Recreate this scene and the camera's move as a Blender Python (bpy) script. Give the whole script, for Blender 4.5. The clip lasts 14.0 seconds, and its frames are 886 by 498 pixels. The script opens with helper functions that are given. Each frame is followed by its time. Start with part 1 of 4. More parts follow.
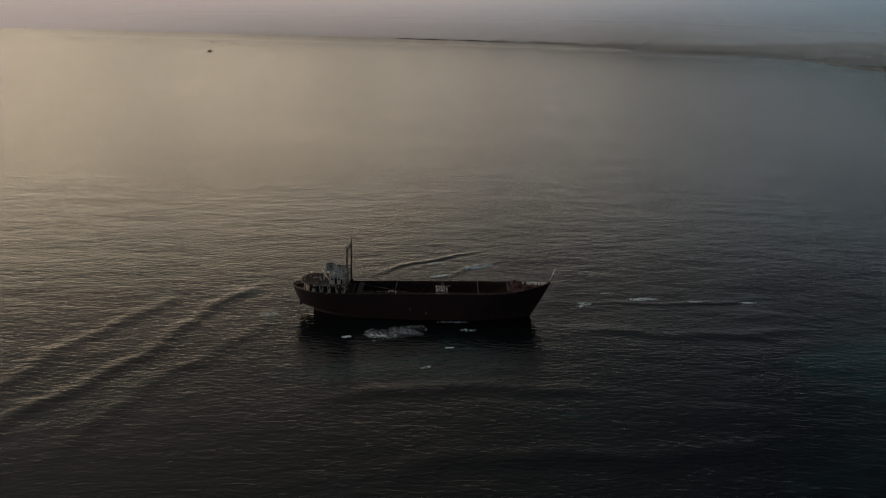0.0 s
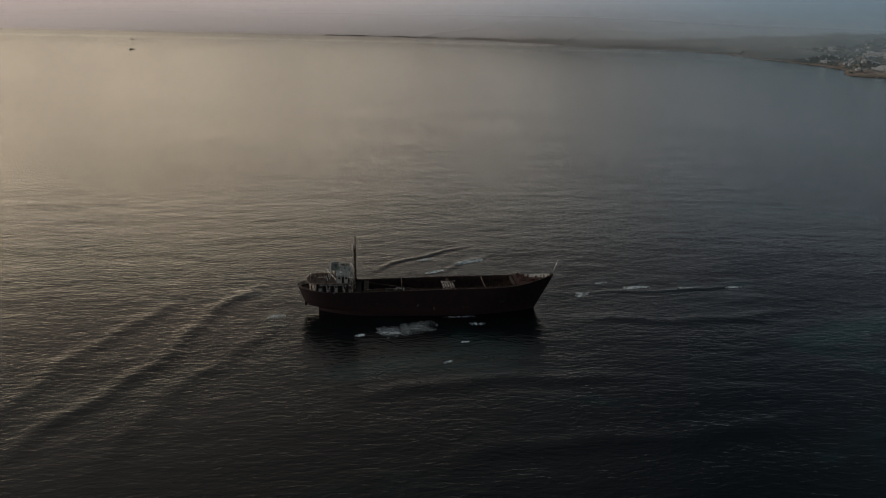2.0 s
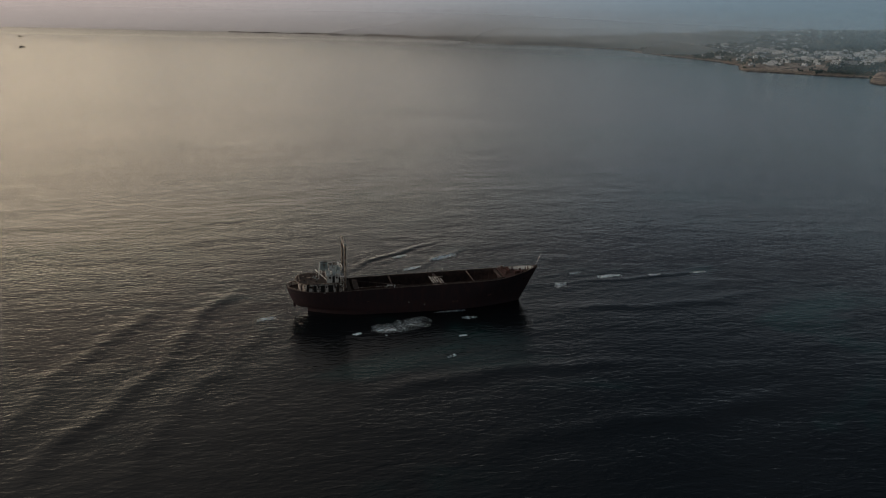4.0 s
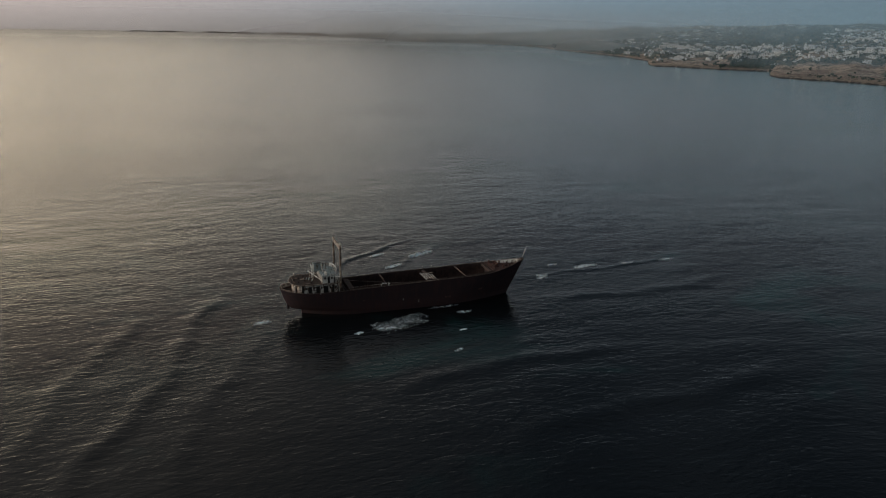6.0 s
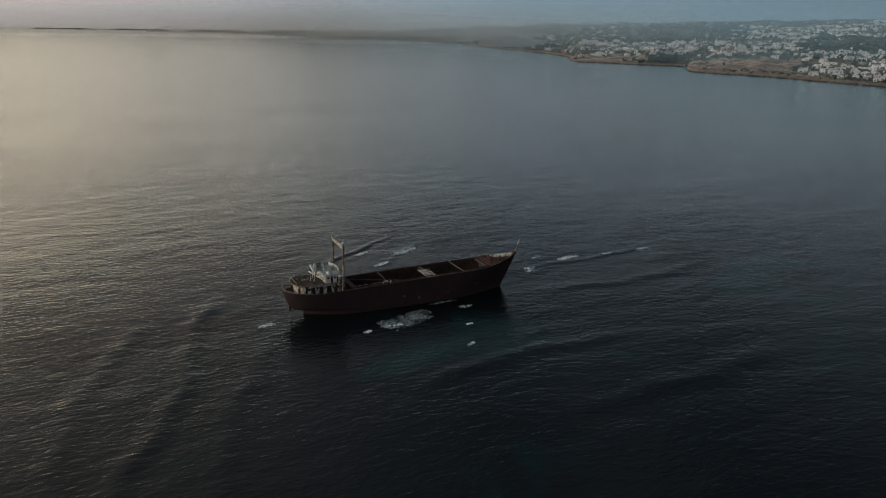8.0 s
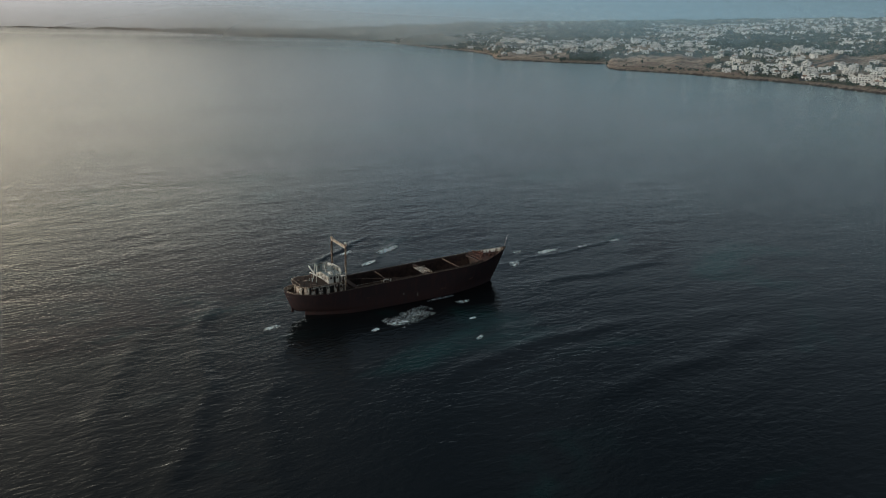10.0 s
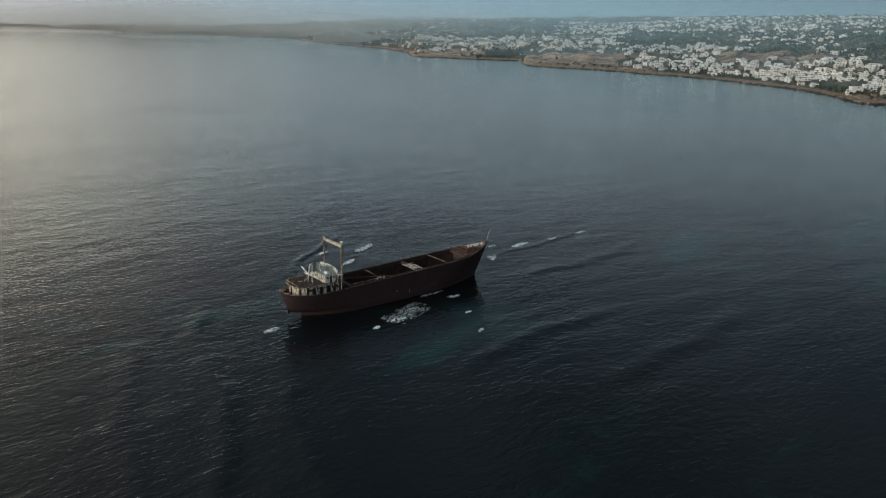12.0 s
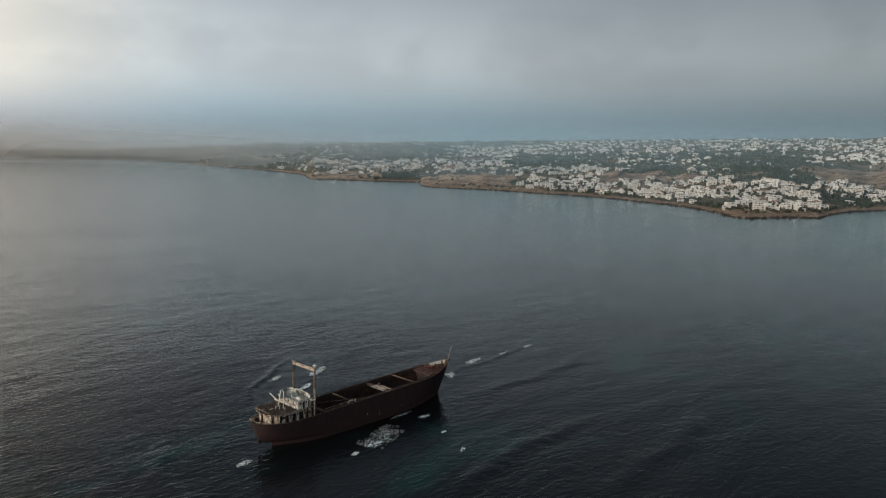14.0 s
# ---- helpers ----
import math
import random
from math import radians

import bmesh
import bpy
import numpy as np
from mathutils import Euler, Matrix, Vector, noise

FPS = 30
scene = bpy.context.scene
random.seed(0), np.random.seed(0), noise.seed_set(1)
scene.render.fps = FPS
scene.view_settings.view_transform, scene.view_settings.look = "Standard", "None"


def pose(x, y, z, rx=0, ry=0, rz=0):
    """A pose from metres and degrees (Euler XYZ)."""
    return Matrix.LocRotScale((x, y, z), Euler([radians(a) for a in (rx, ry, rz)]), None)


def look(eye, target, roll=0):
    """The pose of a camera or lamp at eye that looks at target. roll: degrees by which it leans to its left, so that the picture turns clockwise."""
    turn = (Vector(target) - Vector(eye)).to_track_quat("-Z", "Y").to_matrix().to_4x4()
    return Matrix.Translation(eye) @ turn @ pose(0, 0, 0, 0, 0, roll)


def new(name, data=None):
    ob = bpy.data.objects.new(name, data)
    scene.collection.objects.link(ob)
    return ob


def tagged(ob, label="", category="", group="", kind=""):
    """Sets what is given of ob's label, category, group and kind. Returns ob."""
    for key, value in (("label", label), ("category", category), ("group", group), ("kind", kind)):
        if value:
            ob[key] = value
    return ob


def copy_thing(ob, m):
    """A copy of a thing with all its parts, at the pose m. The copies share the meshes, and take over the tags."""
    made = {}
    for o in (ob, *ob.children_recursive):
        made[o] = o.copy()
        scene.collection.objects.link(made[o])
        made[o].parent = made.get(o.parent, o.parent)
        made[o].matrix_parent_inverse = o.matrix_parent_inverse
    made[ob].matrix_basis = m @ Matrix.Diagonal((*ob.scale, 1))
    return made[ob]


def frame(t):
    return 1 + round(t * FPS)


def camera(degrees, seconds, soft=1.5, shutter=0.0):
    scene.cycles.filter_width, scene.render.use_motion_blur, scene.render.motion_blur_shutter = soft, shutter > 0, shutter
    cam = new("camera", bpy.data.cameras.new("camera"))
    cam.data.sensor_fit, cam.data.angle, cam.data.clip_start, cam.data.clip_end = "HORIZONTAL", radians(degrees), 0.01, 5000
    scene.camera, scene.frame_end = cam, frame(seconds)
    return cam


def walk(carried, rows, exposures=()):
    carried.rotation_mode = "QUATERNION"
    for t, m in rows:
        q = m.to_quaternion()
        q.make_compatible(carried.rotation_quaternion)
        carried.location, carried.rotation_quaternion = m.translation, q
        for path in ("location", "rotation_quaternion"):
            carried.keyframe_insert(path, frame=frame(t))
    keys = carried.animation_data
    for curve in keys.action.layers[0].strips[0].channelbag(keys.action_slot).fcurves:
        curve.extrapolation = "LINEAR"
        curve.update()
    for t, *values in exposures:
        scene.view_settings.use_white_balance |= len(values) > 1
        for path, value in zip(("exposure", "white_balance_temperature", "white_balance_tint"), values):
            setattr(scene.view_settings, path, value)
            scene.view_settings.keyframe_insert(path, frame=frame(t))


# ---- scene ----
cam = camera(61.3, 14.0, 1.1)
PATH = [
    (0, (7.157, -234.222, 89.183), (7.153, -232.299, 88.633), 1.6),
    (0.5, (1.12, -234.506, 89.21), (1.172, -232.585, 88.658), 1.3),
    (1, (-4.975, -234.905, 89.241), (-4.878, -232.986, 88.688), 1.3),
    (1.5, (-11.189, -235.213, 89.097), (-11.044, -233.297, 88.542), 1.3),
    (2, (-17.298, -235.191, 88.926), (-17.117, -233.278, 88.371), 1.3),
    (2.5, (-23.652, -235.08, 88.795), (-23.414, -233.173, 88.239), 1.2),
    (3, (-30.194, -234.682, 88.669), (-29.892, -232.785, 88.112), 1.3),
    (5.5, (-60.97, -231.113, 88.404), (-60.398, -229.279, 87.846), 1.0),
    (6, (-67.164, -229.802, 88.333), (-66.535, -227.987, 87.774), 1.0),
    (6.5, (-73.35, -227.899, 88.351), (-72.657, -226.109, 87.791), 1.2),
    (7, (-79.405, -226.027, 88.286), (-78.662, -224.257, 87.724), 1.1),
    (7.5, (-85.337, -224.286, 88.211), (-84.557, -222.532, 87.648), 1.0),
    (10, (-115.372, -214.573, 88.738), (-114.371, -212.936, 88.173), 1.0),
    (10.5, (-121.444, -212.178, 88.766), (-120.394, -210.572, 88.2), 1.2),
    (11, (-127.293, -209.471, 88.827), (-126.195, -207.899, 88.261), 1.2),
    (11.5, (-132.978, -206.52, 88.796), (-131.831, -204.982, 88.229), 1.1),
    (12, (-138.253, -202.587, 88.746), (-137.065, -201.081, 88.178), 1.1),
    (12.5, (-143.402, -198.507, 88.528), (-142.177, -197.031, 87.96), 1.2),
    (13, (-148.391, -194.293, 88.442), (-147.123, -192.852, 87.881), 1.2),
    (13.5, (-152.723, -190.464, 88.509), (-151.383, -189.064, 88.014), 1.2),
    (14, (-157.669, -186.503, 88.538), (-156.231, -185.136, 88.283), 0.9),
]
EXPOSURE = ((0, -0.03, 6160, 9), (3, 0.20, 6110, 9), (6.5, 0.56, 6060, 7), (10, 0.98, 5930, 2), (12.5, 1.31, 5940, 1), (14, 1.15, 6350, 7))
walk(cam, [(t, look(eye, target, roll)) for t, eye, target, roll in PATH], EXPOSURE)

# ---------------------------------------------------------------- light
SUN_AZ, SUN_EL = -80.0, 14.0          # degrees, clockwise from +y; height over the sea
GLOW_AZ = -62.0                       # the middle of the bright gap under the cloud deck


def dir_of(az, el):
    a, e = radians(az), radians(el)
    return Vector((math.sin(a) * math.cos(e), math.cos(a) * math.cos(e), math.sin(e)))


class Nodes:
    """Short hand for a node tree."""

    def __init__(self, tree):
        self.tree = tree
        tree.nodes.clear()

    def add(self, kind, **given):
        n = self.tree.nodes.new(kind)
        for key, value in given.items():
            if key in ("operation", "blend_type", "data_type", "interpolation_type", "noise_dimensions", "sky_type", "sun_disc",
                       "sun_elevation", "sun_rotation", "air_density", "dust_density", "feature", "attribute_name", "clamp_factor", "clamp"):
                setattr(n, key, value)
        return n

    def link(self, a, b):
        self.tree.links.new(a, b)

    def put(self, socket, v):
        if isinstance(v, bpy.types.NodeSocket):
            self.link(v, socket)
        elif isinstance(v, (tuple, list)) and len(v) == 3 and socket.type == "RGBA":
            socket.default_value = (*v, 1)
        else:
            socket.default_value = v

    def math(self, op, a, b=0.0, c=0.0):
        n = self.add("ShaderNodeMath", operation=op)
        for i, v in enumerate((a, b, c)):
            self.put(n.inputs[i], v)
        return n.outputs[0]

    def span(self, v, a, b, c=0.0, d=1.0, smooth=True):
        n = self.add("ShaderNodeMapRange", interpolation_type="SMOOTHSTEP" if smooth else "LINEAR")
        for i, x in enumerate((v, a, b, c, d)):
            self.put(n.inputs[i], x)
        return n.outputs[0]

    def mix(self, f, a, b, blend="MIX"):
        n = self.add("ShaderNodeMix", data_type="RGBA", blend_type=blend)
        self.put(n.inputs[0], f)
        self.put(n.inputs[6], a)
        self.put(n.inputs[7], b)
        return n.outputs[2]

    def noise(self, vector, scale, detail=4.0, rough=0.55, distort=0.0, color=False):
        n = self.add("ShaderNodeTexNoise")
        self.put(n.inputs["Vector"], vector)
        n.inputs["Scale"].default_value = scale
        n.inputs["Detail"].default_value = detail
        n.inputs["Roughness"].default_value = rough
        n.inputs["Distortion"].default_value = distort
        return n.outputs["Color" if color else "Fac"]

    def mapped(self, vector, scale=(1, 1, 1), turn=0.0):
        n = self.add("ShaderNodeMapping")
        self.put(n.inputs["Vector"], vector)
        n.inputs["Scale"].default_value = scale
        n.inputs["Rotation"].default_value = (0, 0, radians(turn))
        return n.outputs[0]


def make_sky():
    world = bpy.data.worlds.new("sky")
    scene.world = world
    world.use_nodes = True
    n = Nodes(world.node_tree)
    way = n.add("ShaderNodeTexCoord").outputs["Generated"]
    sep = n.add("ShaderNodeSeparateXYZ")
    n.link(way, sep.inputs[0])
    height = sep.outputs[2]
    flat = dir_of(GLOW_AZ, 0)
    dot = n.add("ShaderNodeVectorMath", operation="DOT_PRODUCT")
    n.link(way, dot.inputs[0])
    dot.inputs[1].default_value = flat
    near = n.span(dot.outputs["Value"], SKY["warm_from"], SKY["warm_to"])
    # the cloud deck: a hazy band at the horizon, a paler band above it, dark cloud overhead
    wide = n.span(dot.outputs["Value"], SKY["wide_from"], SKY["warm_to"])
    haze = n.mix(wide, SKY["haze_cool"], SKY["haze_warm"])
    pale = n.mix(near, SKY["pale_cool"], SKY["pale_warm"])
    high = n.mix(near, SKY["high_cool"], SKY["high_warm"])
    c = n.mix(n.span(height, 0.025, 0.13), haze, pale)
    lift = n.math("ADD", height, n.math("MULTIPLY", n.math("SUBTRACT", 1.0, near), 0.03))
    c = n.mix(n.span(lift, 0.10, 0.42), c, high)
    cloud = n.noise(n.mapped(way, (1.0, 1.0, 2.0)), 4.2, 4.0, 0.5, 0.2)
    veil = n.span(height, 0.03, 0.12)
    c = n.mix(n.math("MULTIPLY", n.span(cloud, 0.42, 0.66), n.math("MULTIPLY", veil, 0.38)), c, SKY["cloud_dark"])
    clear = n.add("ShaderNodeTexSky", sky_type="NISHITA", sun_disc=False, sun_elevation=radians(SUN_EL), sun_rotation=radians(SUN_AZ),
                  air_density=1.0, dust_density=4.0)
    a = n.add("ShaderNodeBackground")
    n.put(a.inputs["Color"], c)
    n.put(a.inputs["Strength"], n.span(dot.outputs["Value"], -0.9, 0.15, SKY["dim"], SKY["deck"]))
    b = n.add("ShaderNodeBackground")
    n.put(b.inputs["Color"], clear.outputs[0])
    b.inputs["Strength"].default_value = SKY["clear"]
    both = n.add("ShaderNodeAddShader")
    n.link(a.outputs[0], both.inputs[0])
    n.link(b.outputs[0], both.inputs[1])
    out = n.add("ShaderNodeOutputWorld")
    n.link(both.outputs[0], out.inputs[0])


SKY = dict(wide_from=-0.14, warm_from=-0.07, warm_to=0.9, deck=1.06, dim=0.44, clear=0.008,
           haze_cool=(0.116, 0.162, 0.194), haze_warm=(0.44, 0.345, 0.300),
           pale_cool=(0.268, 0.287, 0.300), pale_warm=(1.27, 0.985, 0.64),
           high_cool=(0.017, 0.023, 0.030), high_warm=(0.26, 0.215, 0.170),
           cloud_dark=(0.136, 0.142, 0.152))
make_sky()
sun = new("sun", bpy.data.lights.new("sun", "SUN"))
sun.data.energy, sun.data.angle, sun.data.color = 0.62, radians(18), (1.0, 0.95, 0.89)
sun.matrix_world = look(dir_of(SUN_AZ, SUN_EL) * 100, (0, 0, 0))


# ---------------------------------------------------------------- materials
def material(name, build, **plain):
    m = bpy.data.materials.new(name)
    m.use_nodes = True
    n = Nodes(m.node_tree)
    shader = n.add("ShaderNodeBsdfPrincipled")
    out = n.add("ShaderNodeOutputMaterial")
    n.link(shader.outputs[0], out.inputs[0])
    place = n.add("ShaderNodeNewGeometry").outputs["Position"]
    color, rough, height, depth = build(n, place)
    n.put(shader.inputs["Base Color"], color)
    n.put(shader.inputs["Roughness"], rough)
    if height is not None:
        bump = n.add("ShaderNodeBump")
        bump.inputs["Distance"].default_value = depth
        n.put(bump.inputs["Height"], height)
        n.link(bump.outputs[0], shader.inputs["Normal"])
    for key, value in plain.items():
        shader.inputs[key.replace("_", " ")].default_value = value
    return m


def sea_look(n, p):
    # small chop in crossing trains, crests long across the wind
    a = n.noise(n.mapped(p, (0.33, 0.72, 0.3), -6), 1.0, 2.0, 0.4, 0.6)
    b = n.noise(n.mapped(p, (0.090, 0.215, 0.1), 9), 1.0, 2.0, 0.45, 0.6)
    c = n.noise(n.mapped(p, (0.95, 1.45, 0.5), 4), 1.0, 1.0, 0.4, 0.4)
    d = n.noise(n.mapped(p, (0.22, 0.42, 0.3), 50), 1.0, 2.0, 0.4, 0.6)
    e = n.noise(n.mapped(p, (0.012, 0.040, 0.02), 4), 1.0, 3.0, 0.5, 0.5)
    gust = n.span(n.noise(n.mapped(p, (0.006, 0.011, 0.01), 10), 1.0, 3.0, 0.5), 0.3, 0.7, 0.7, 1.15)
    height = n.math("ADD", n.math("MULTIPLY", a, 0.15), n.math("ADD", n.math("MULTIPLY", b, 0.10), n.math("MULTIPLY", c, 0.045)))
    height = n.math("ADD", height, n.math("ADD", n.math("MULTIPLY", d, 0.08), n.math("MULTIPLY", e, 0.22)))
    height = n.math("MULTIPLY", height, gust)
    # pale sand between weed beds shows faintly through shallow water; towards the coast the colour turns paler
    # blue-green
    shoal = n.noise(n.mapped(p, (0.011, 0.018, 0.01), 15), 1.0, 4.0, 0.62, 0.8)
    bed = n.mix(n.span(shoal, 0.53, 0.72), (0.0058, 0.0082, 0.0100), (0.009, 0.042, 0.042))
    sep = n.add("ShaderNodeSeparateXYZ")
    n.link(p, sep.inputs[0])
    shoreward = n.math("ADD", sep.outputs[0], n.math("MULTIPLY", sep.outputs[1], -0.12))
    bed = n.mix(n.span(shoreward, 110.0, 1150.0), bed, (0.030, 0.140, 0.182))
    return bed, 0.16, height, 1.0


def rust_look(paint, rust, share, scale=0.5):
    def build(n, p):
        big = n.noise(p, scale, 6.0, 0.62, 0.3)
        fine = n.noise(p, scale * 9, 4.0, 0.6)
        runs = n.noise(n.mapped(p, (1.6, 1.6, 0.12)), scale * 3, 3.0, 0.5)
        m = n.math("ADD", n.math("MULTIPLY", big, 0.6), n.math("MULTIPLY", runs, 0.4))
        mask = n.span(m, share - 0.07, share + 0.07)
        dark = n.mix(n.span(fine, 0.35, 0.7), tuple(v * 0.55 for v in rust), rust)
        return n.mix(mask, dark, paint), 0.85, fine, 0.03
    return build


def hull_look(n, p):
    sep = n.add("ShaderNodeSeparateXYZ")
    n.link(p, sep.inputs[0])
    big = n.noise(p, 0.22, 6.0, 0.62, 0.4)
    runs = n.noise(n.mapped(p, (1.3, 1.3, 0.1)), 0.8, 4.0, 0.55)
    fine = n.noise(p, 4.0, 4.0, 0.6)
    low = n.span(n.math("ADD", sep.outputs[2], n.math("MULTIPLY", big, 7.0)), 8.6, 5.0)
    upper = n.mix(n.span(n.math("ADD", n.math("MULTIPLY", runs, 0.5), n.math("MULTIPLY", big, 0.5)), 0.45, 0.6), (0.039, 0.0280, 0.0310), (0.053, 0.0310, 0.0320))
    lower = n.mix(n.span(runs, 0.35, 0.65), (0.056, 0.0310, 0.0310), (0.044, 0.0300, 0.0325))
    c = n.mix(low, upper, lower)
    return n.mix(n.math("MULTIPLY", n.span(fine, 0.55, 0.8), 0.3), c, (0.075, 0.036, 0.030)), 0.8, fine, 0.03


def land_look(n, p):
    inland = n.add("ShaderNodeAttribute", attribute_name="inland").outputs["Fac"]
    dry = n.add("ShaderNodeAttribute", attribute_name="dry").outputs["Fac"]
    big = n.noise(p, 0.0045, 5.0, 0.6, 0.4)
    mid = n.noise(p, 0.02, 5.0, 0.6, 0.3)
    fine = n.noise(p, 0.11, 5.0, 0.65)
    scrub = n.mix(n.span(fine, 0.38, 0.62), (0.035, 0.045, 0.032), (0.105, 0.100, 0.066))
    field = n.mix(n.span(mid, 0.4, 0.65), (0.19, 0.130, 0.090), (0.30, 0.225, 0.16))
    c = n.mix(n.span(n.math("ADD", n.math("MULTIPLY", big, 0.6), n.math("MULTIPLY", mid, 0.4)), 0.48, 0.60), scrub, field)
    # bare ochre and red-brown earth of the headlands and ploughed plots, with scrub in patches
    earth = n.mix(n.span(mid, 0.42, 0.60), (0.25, 0.175, 0.135), (0.42, 0.335, 0.260))
    earth = n.mix(n.span(n.noise(p, 0.045, 5.0, 0.65, 0.5), 0.50, 0.62), earth, (0.095, 0.085, 0.062))
    c = n.mix(n.span(n.math("ADD", dry, n.math("MULTIPLY", n.math("SUBTRACT", mid, 0.5), 0.8)), 0.3, 0.5), c, earth)
    rock = n.mix(n.span(fine, 0.36, 0.62), (0.15, 0.115, 0.092), (0.40, 0.315, 0.245))
    edge = n.math("ADD", inland, n.math("MULTIPLY", mid, 80.0))
    c = n.mix(n.span(edge, 66.0, 112.0), rock, c)
    return n.mix(n.span(n.math("ADD", inland, n.math("MULTIPLY", fine, 30.0)), 14.0, 26.0), (0.040, 0.031, 0.026), c), 0.95, fine, 0.35


def leaf_look(n, p):
    r = n.add("ShaderNodeNewGeometry").outputs["Random Per Island"]
    f = n.noise(p, 0.7, 4.0, 0.6)
    return n.mix(n.span(n.math("ADD", n.math("MULTIPLY", r, 0.6), n.math("MULTIPLY", f, 0.4)), 0.1, 0.9, smooth=False), (0.016, 0.027, 0.020), (0.050, 0.066, 0.042)), 0.9, f, 0.4


def wall_look(a, b):
    def build(n, p):
        r = n.add("ShaderNodeObjectInfo").outputs["Random"]
        f = n.noise(p, 0.5, 5.0, 0.6)
        g = n.noise(n.mapped(p, (1, 1, 0.2)), 1.5, 4.0, 0.6)
        c = n.mix(r, a, b)
        return n.mix(n.math("MULTIPLY", n.span(n.math("MULTIPLY", f, g), 0.22, 0.36), 0.25), c, (0.45, 0.42, 0.38)), 0.85, g, 0.02
    return build


def town_look(n, p):
    r = n.add("ShaderNodeNewGeometry").outputs["Random Per Island"]
    f = n.noise(p, 0.3, 4.0, 0.6)
    c = n.mix(n.span(r, 0.3, 1.0, smooth=False), (0.62, 0.63, 0.64), (0.45, 0.44, 0.43))
    return n.mix(n.math("MULTIPLY", f, 0.18), c, (0.4, 0.36, 0.32)), 0.9, f, 0.05


def plain_look(a, b, scale=2.0, rough=0.8, depth=0.02):
    def build(n, p):
        f = n.noise(p, scale, 5.0, 0.6)
        return n.mix(n.span(f, 0.3, 0.7), a, b), rough, f, depth
    return build


def foam_look(n, p):
    f = n.noise(p, 1.2, 5.0, 0.65)
    return n.mix(n.span(f, 0.3, 0.6), (0.58, 0.84, 0.96), (0.92, 0.98, 1.0)), 0.7, f, 0.15


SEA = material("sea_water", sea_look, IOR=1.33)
HULL = material("rusted_hull_plate", hull_look, Specular_IOR_Level=0.15)
DECK = material("rusted_deck", rust_look((0.028, 0.020, 0.018), (0.066, 0.036, 0.025), 0.48, 0.6))
HOLD = material("dark_hold_steel", plain_look((0.034, 0.024, 0.023), (0.080, 0.048, 0.040), 0.8, 0.9))
WHITE = material("peeling_white_paint", rust_look((0.72, 0.71, 0.67), (0.13, 0.065, 0.038), 0.43, 0.9))
POST = material("rusty_cream_paint", rust_look((0.50, 0.43, 0.36), (0.20, 0.11, 0.07), 0.48, 0.9))
MAST = material("rust_brown_mast_paint", rust_look((0.46, 0.39, 0.31), (0.125, 0.072, 0.050), 0.53, 0.8))
PALE = material("faded_white_paint", rust_look((0.80, 0.79, 0.75), (0.20, 0.12, 0.09), 0.38, 1.3))
STREAK = material("rust_streaked_white", rust_look((0.68, 0.66, 0.61), (0.10, 0.05, 0.03), 0.5, 1.1))
EDGE = material("worn_edge", rust_look((0.19, 0.145, 0.12), (0.06, 0.038, 0.031), 0.47, 1.0))
GREY = material("weathered_blue_grey_paint", rust_look((0.30, 0.36, 0.37), (0.14, 0.10, 0.08), 0.45, 0.7))
RED = material("red_oxide_machinery", rust_look((0.125, 0.052, 0.042), (0.060, 0.034, 0.028), 0.5, 1.2))
# near-black: the shade behind openings, put into the colour
ROOM_SHADE = material("room_shade_black", plain_look((0.008, 0.007, 0.007), (0.02, 0.016, 0.014), 1.5, 0.6))
FOAM = material("sea_foam", foam_look)
LAND = material("coastal_ground", land_look)
LEAF = material("dark_foliage", leaf_look)
STUCCO = material("pale_stucco", wall_look((0.66, 0.67, 0.68), (0.55, 0.53, 0.50)))
TOWN = material("far_stucco", town_look)
PANE = material("window_glass", plain_look((0.03, 0.035, 0.04), (0.06, 0.065, 0.07), 0.5, 0.25))
TILE = material("clay_tile", plain_look((0.22, 0.13, 0.095), (0.33, 0.21, 0.155), 0.8, 0.85))
TAR = material("grey_asphalt", plain_look((0.10, 0.10, 0.10), (0.16, 0.155, 0.15), 0.2, 0.9))


def haze_material():
    """Translucent sheets standing in for haze: mostly clear, scattering a little of the light that falls on them."""
    m = bpy.data.materials.new("sea_haze")
    m.use_nodes = True
    n = Nodes(m.node_tree)
    clear, front, back = n.add("ShaderNodeBsdfTransparent"), n.add("ShaderNodeBsdfDiffuse"), n.add("ShaderNodeBsdfTranslucent")
    # glow's light put into the tint: paler towards it, bluish over the town
    tone = n.mix(n.add("ShaderNodeAttribute", attribute_name="glow_tint").outputs["Fac"], (0.54, 0.80, 1.0), (1.0, 0.96, 0.93))
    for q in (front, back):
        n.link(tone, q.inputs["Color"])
    blend, both, out = n.add("ShaderNodeMixShader"), n.add("ShaderNodeMixShader"), n.add("ShaderNodeOutputMaterial")
    blend.inputs[0].default_value = 0.42
    n.link(front.outputs[0], blend.inputs[1])
    n.link(back.outputs[0], blend.inputs[2])
    n.link(n.add("ShaderNodeAttribute", attribute_name="veil").outputs["Fac"], both.inputs[0])
    n.link(clear.outputs[0], both.inputs[1])
    n.link(blend.outputs[0], both.inputs[2])
    n.link(both.outputs[0], out.inputs[0])
    return m


HAZE = haze_material()


# ---------------------------------------------------------------- mesh helpers
def part(name, bm, mat, parent=None, label="", smooth=False):
    me = bpy.data.meshes.new(name)
    bm.to_mesh(me)
    bm.free()
    me.materials.append(mat)
    if smooth:
        for f in me.polygons:
            f.use_smooth = True
    ob = new(name, me)
    ob.parent = parent
    if label:
        ob["label"] = label
    return ob


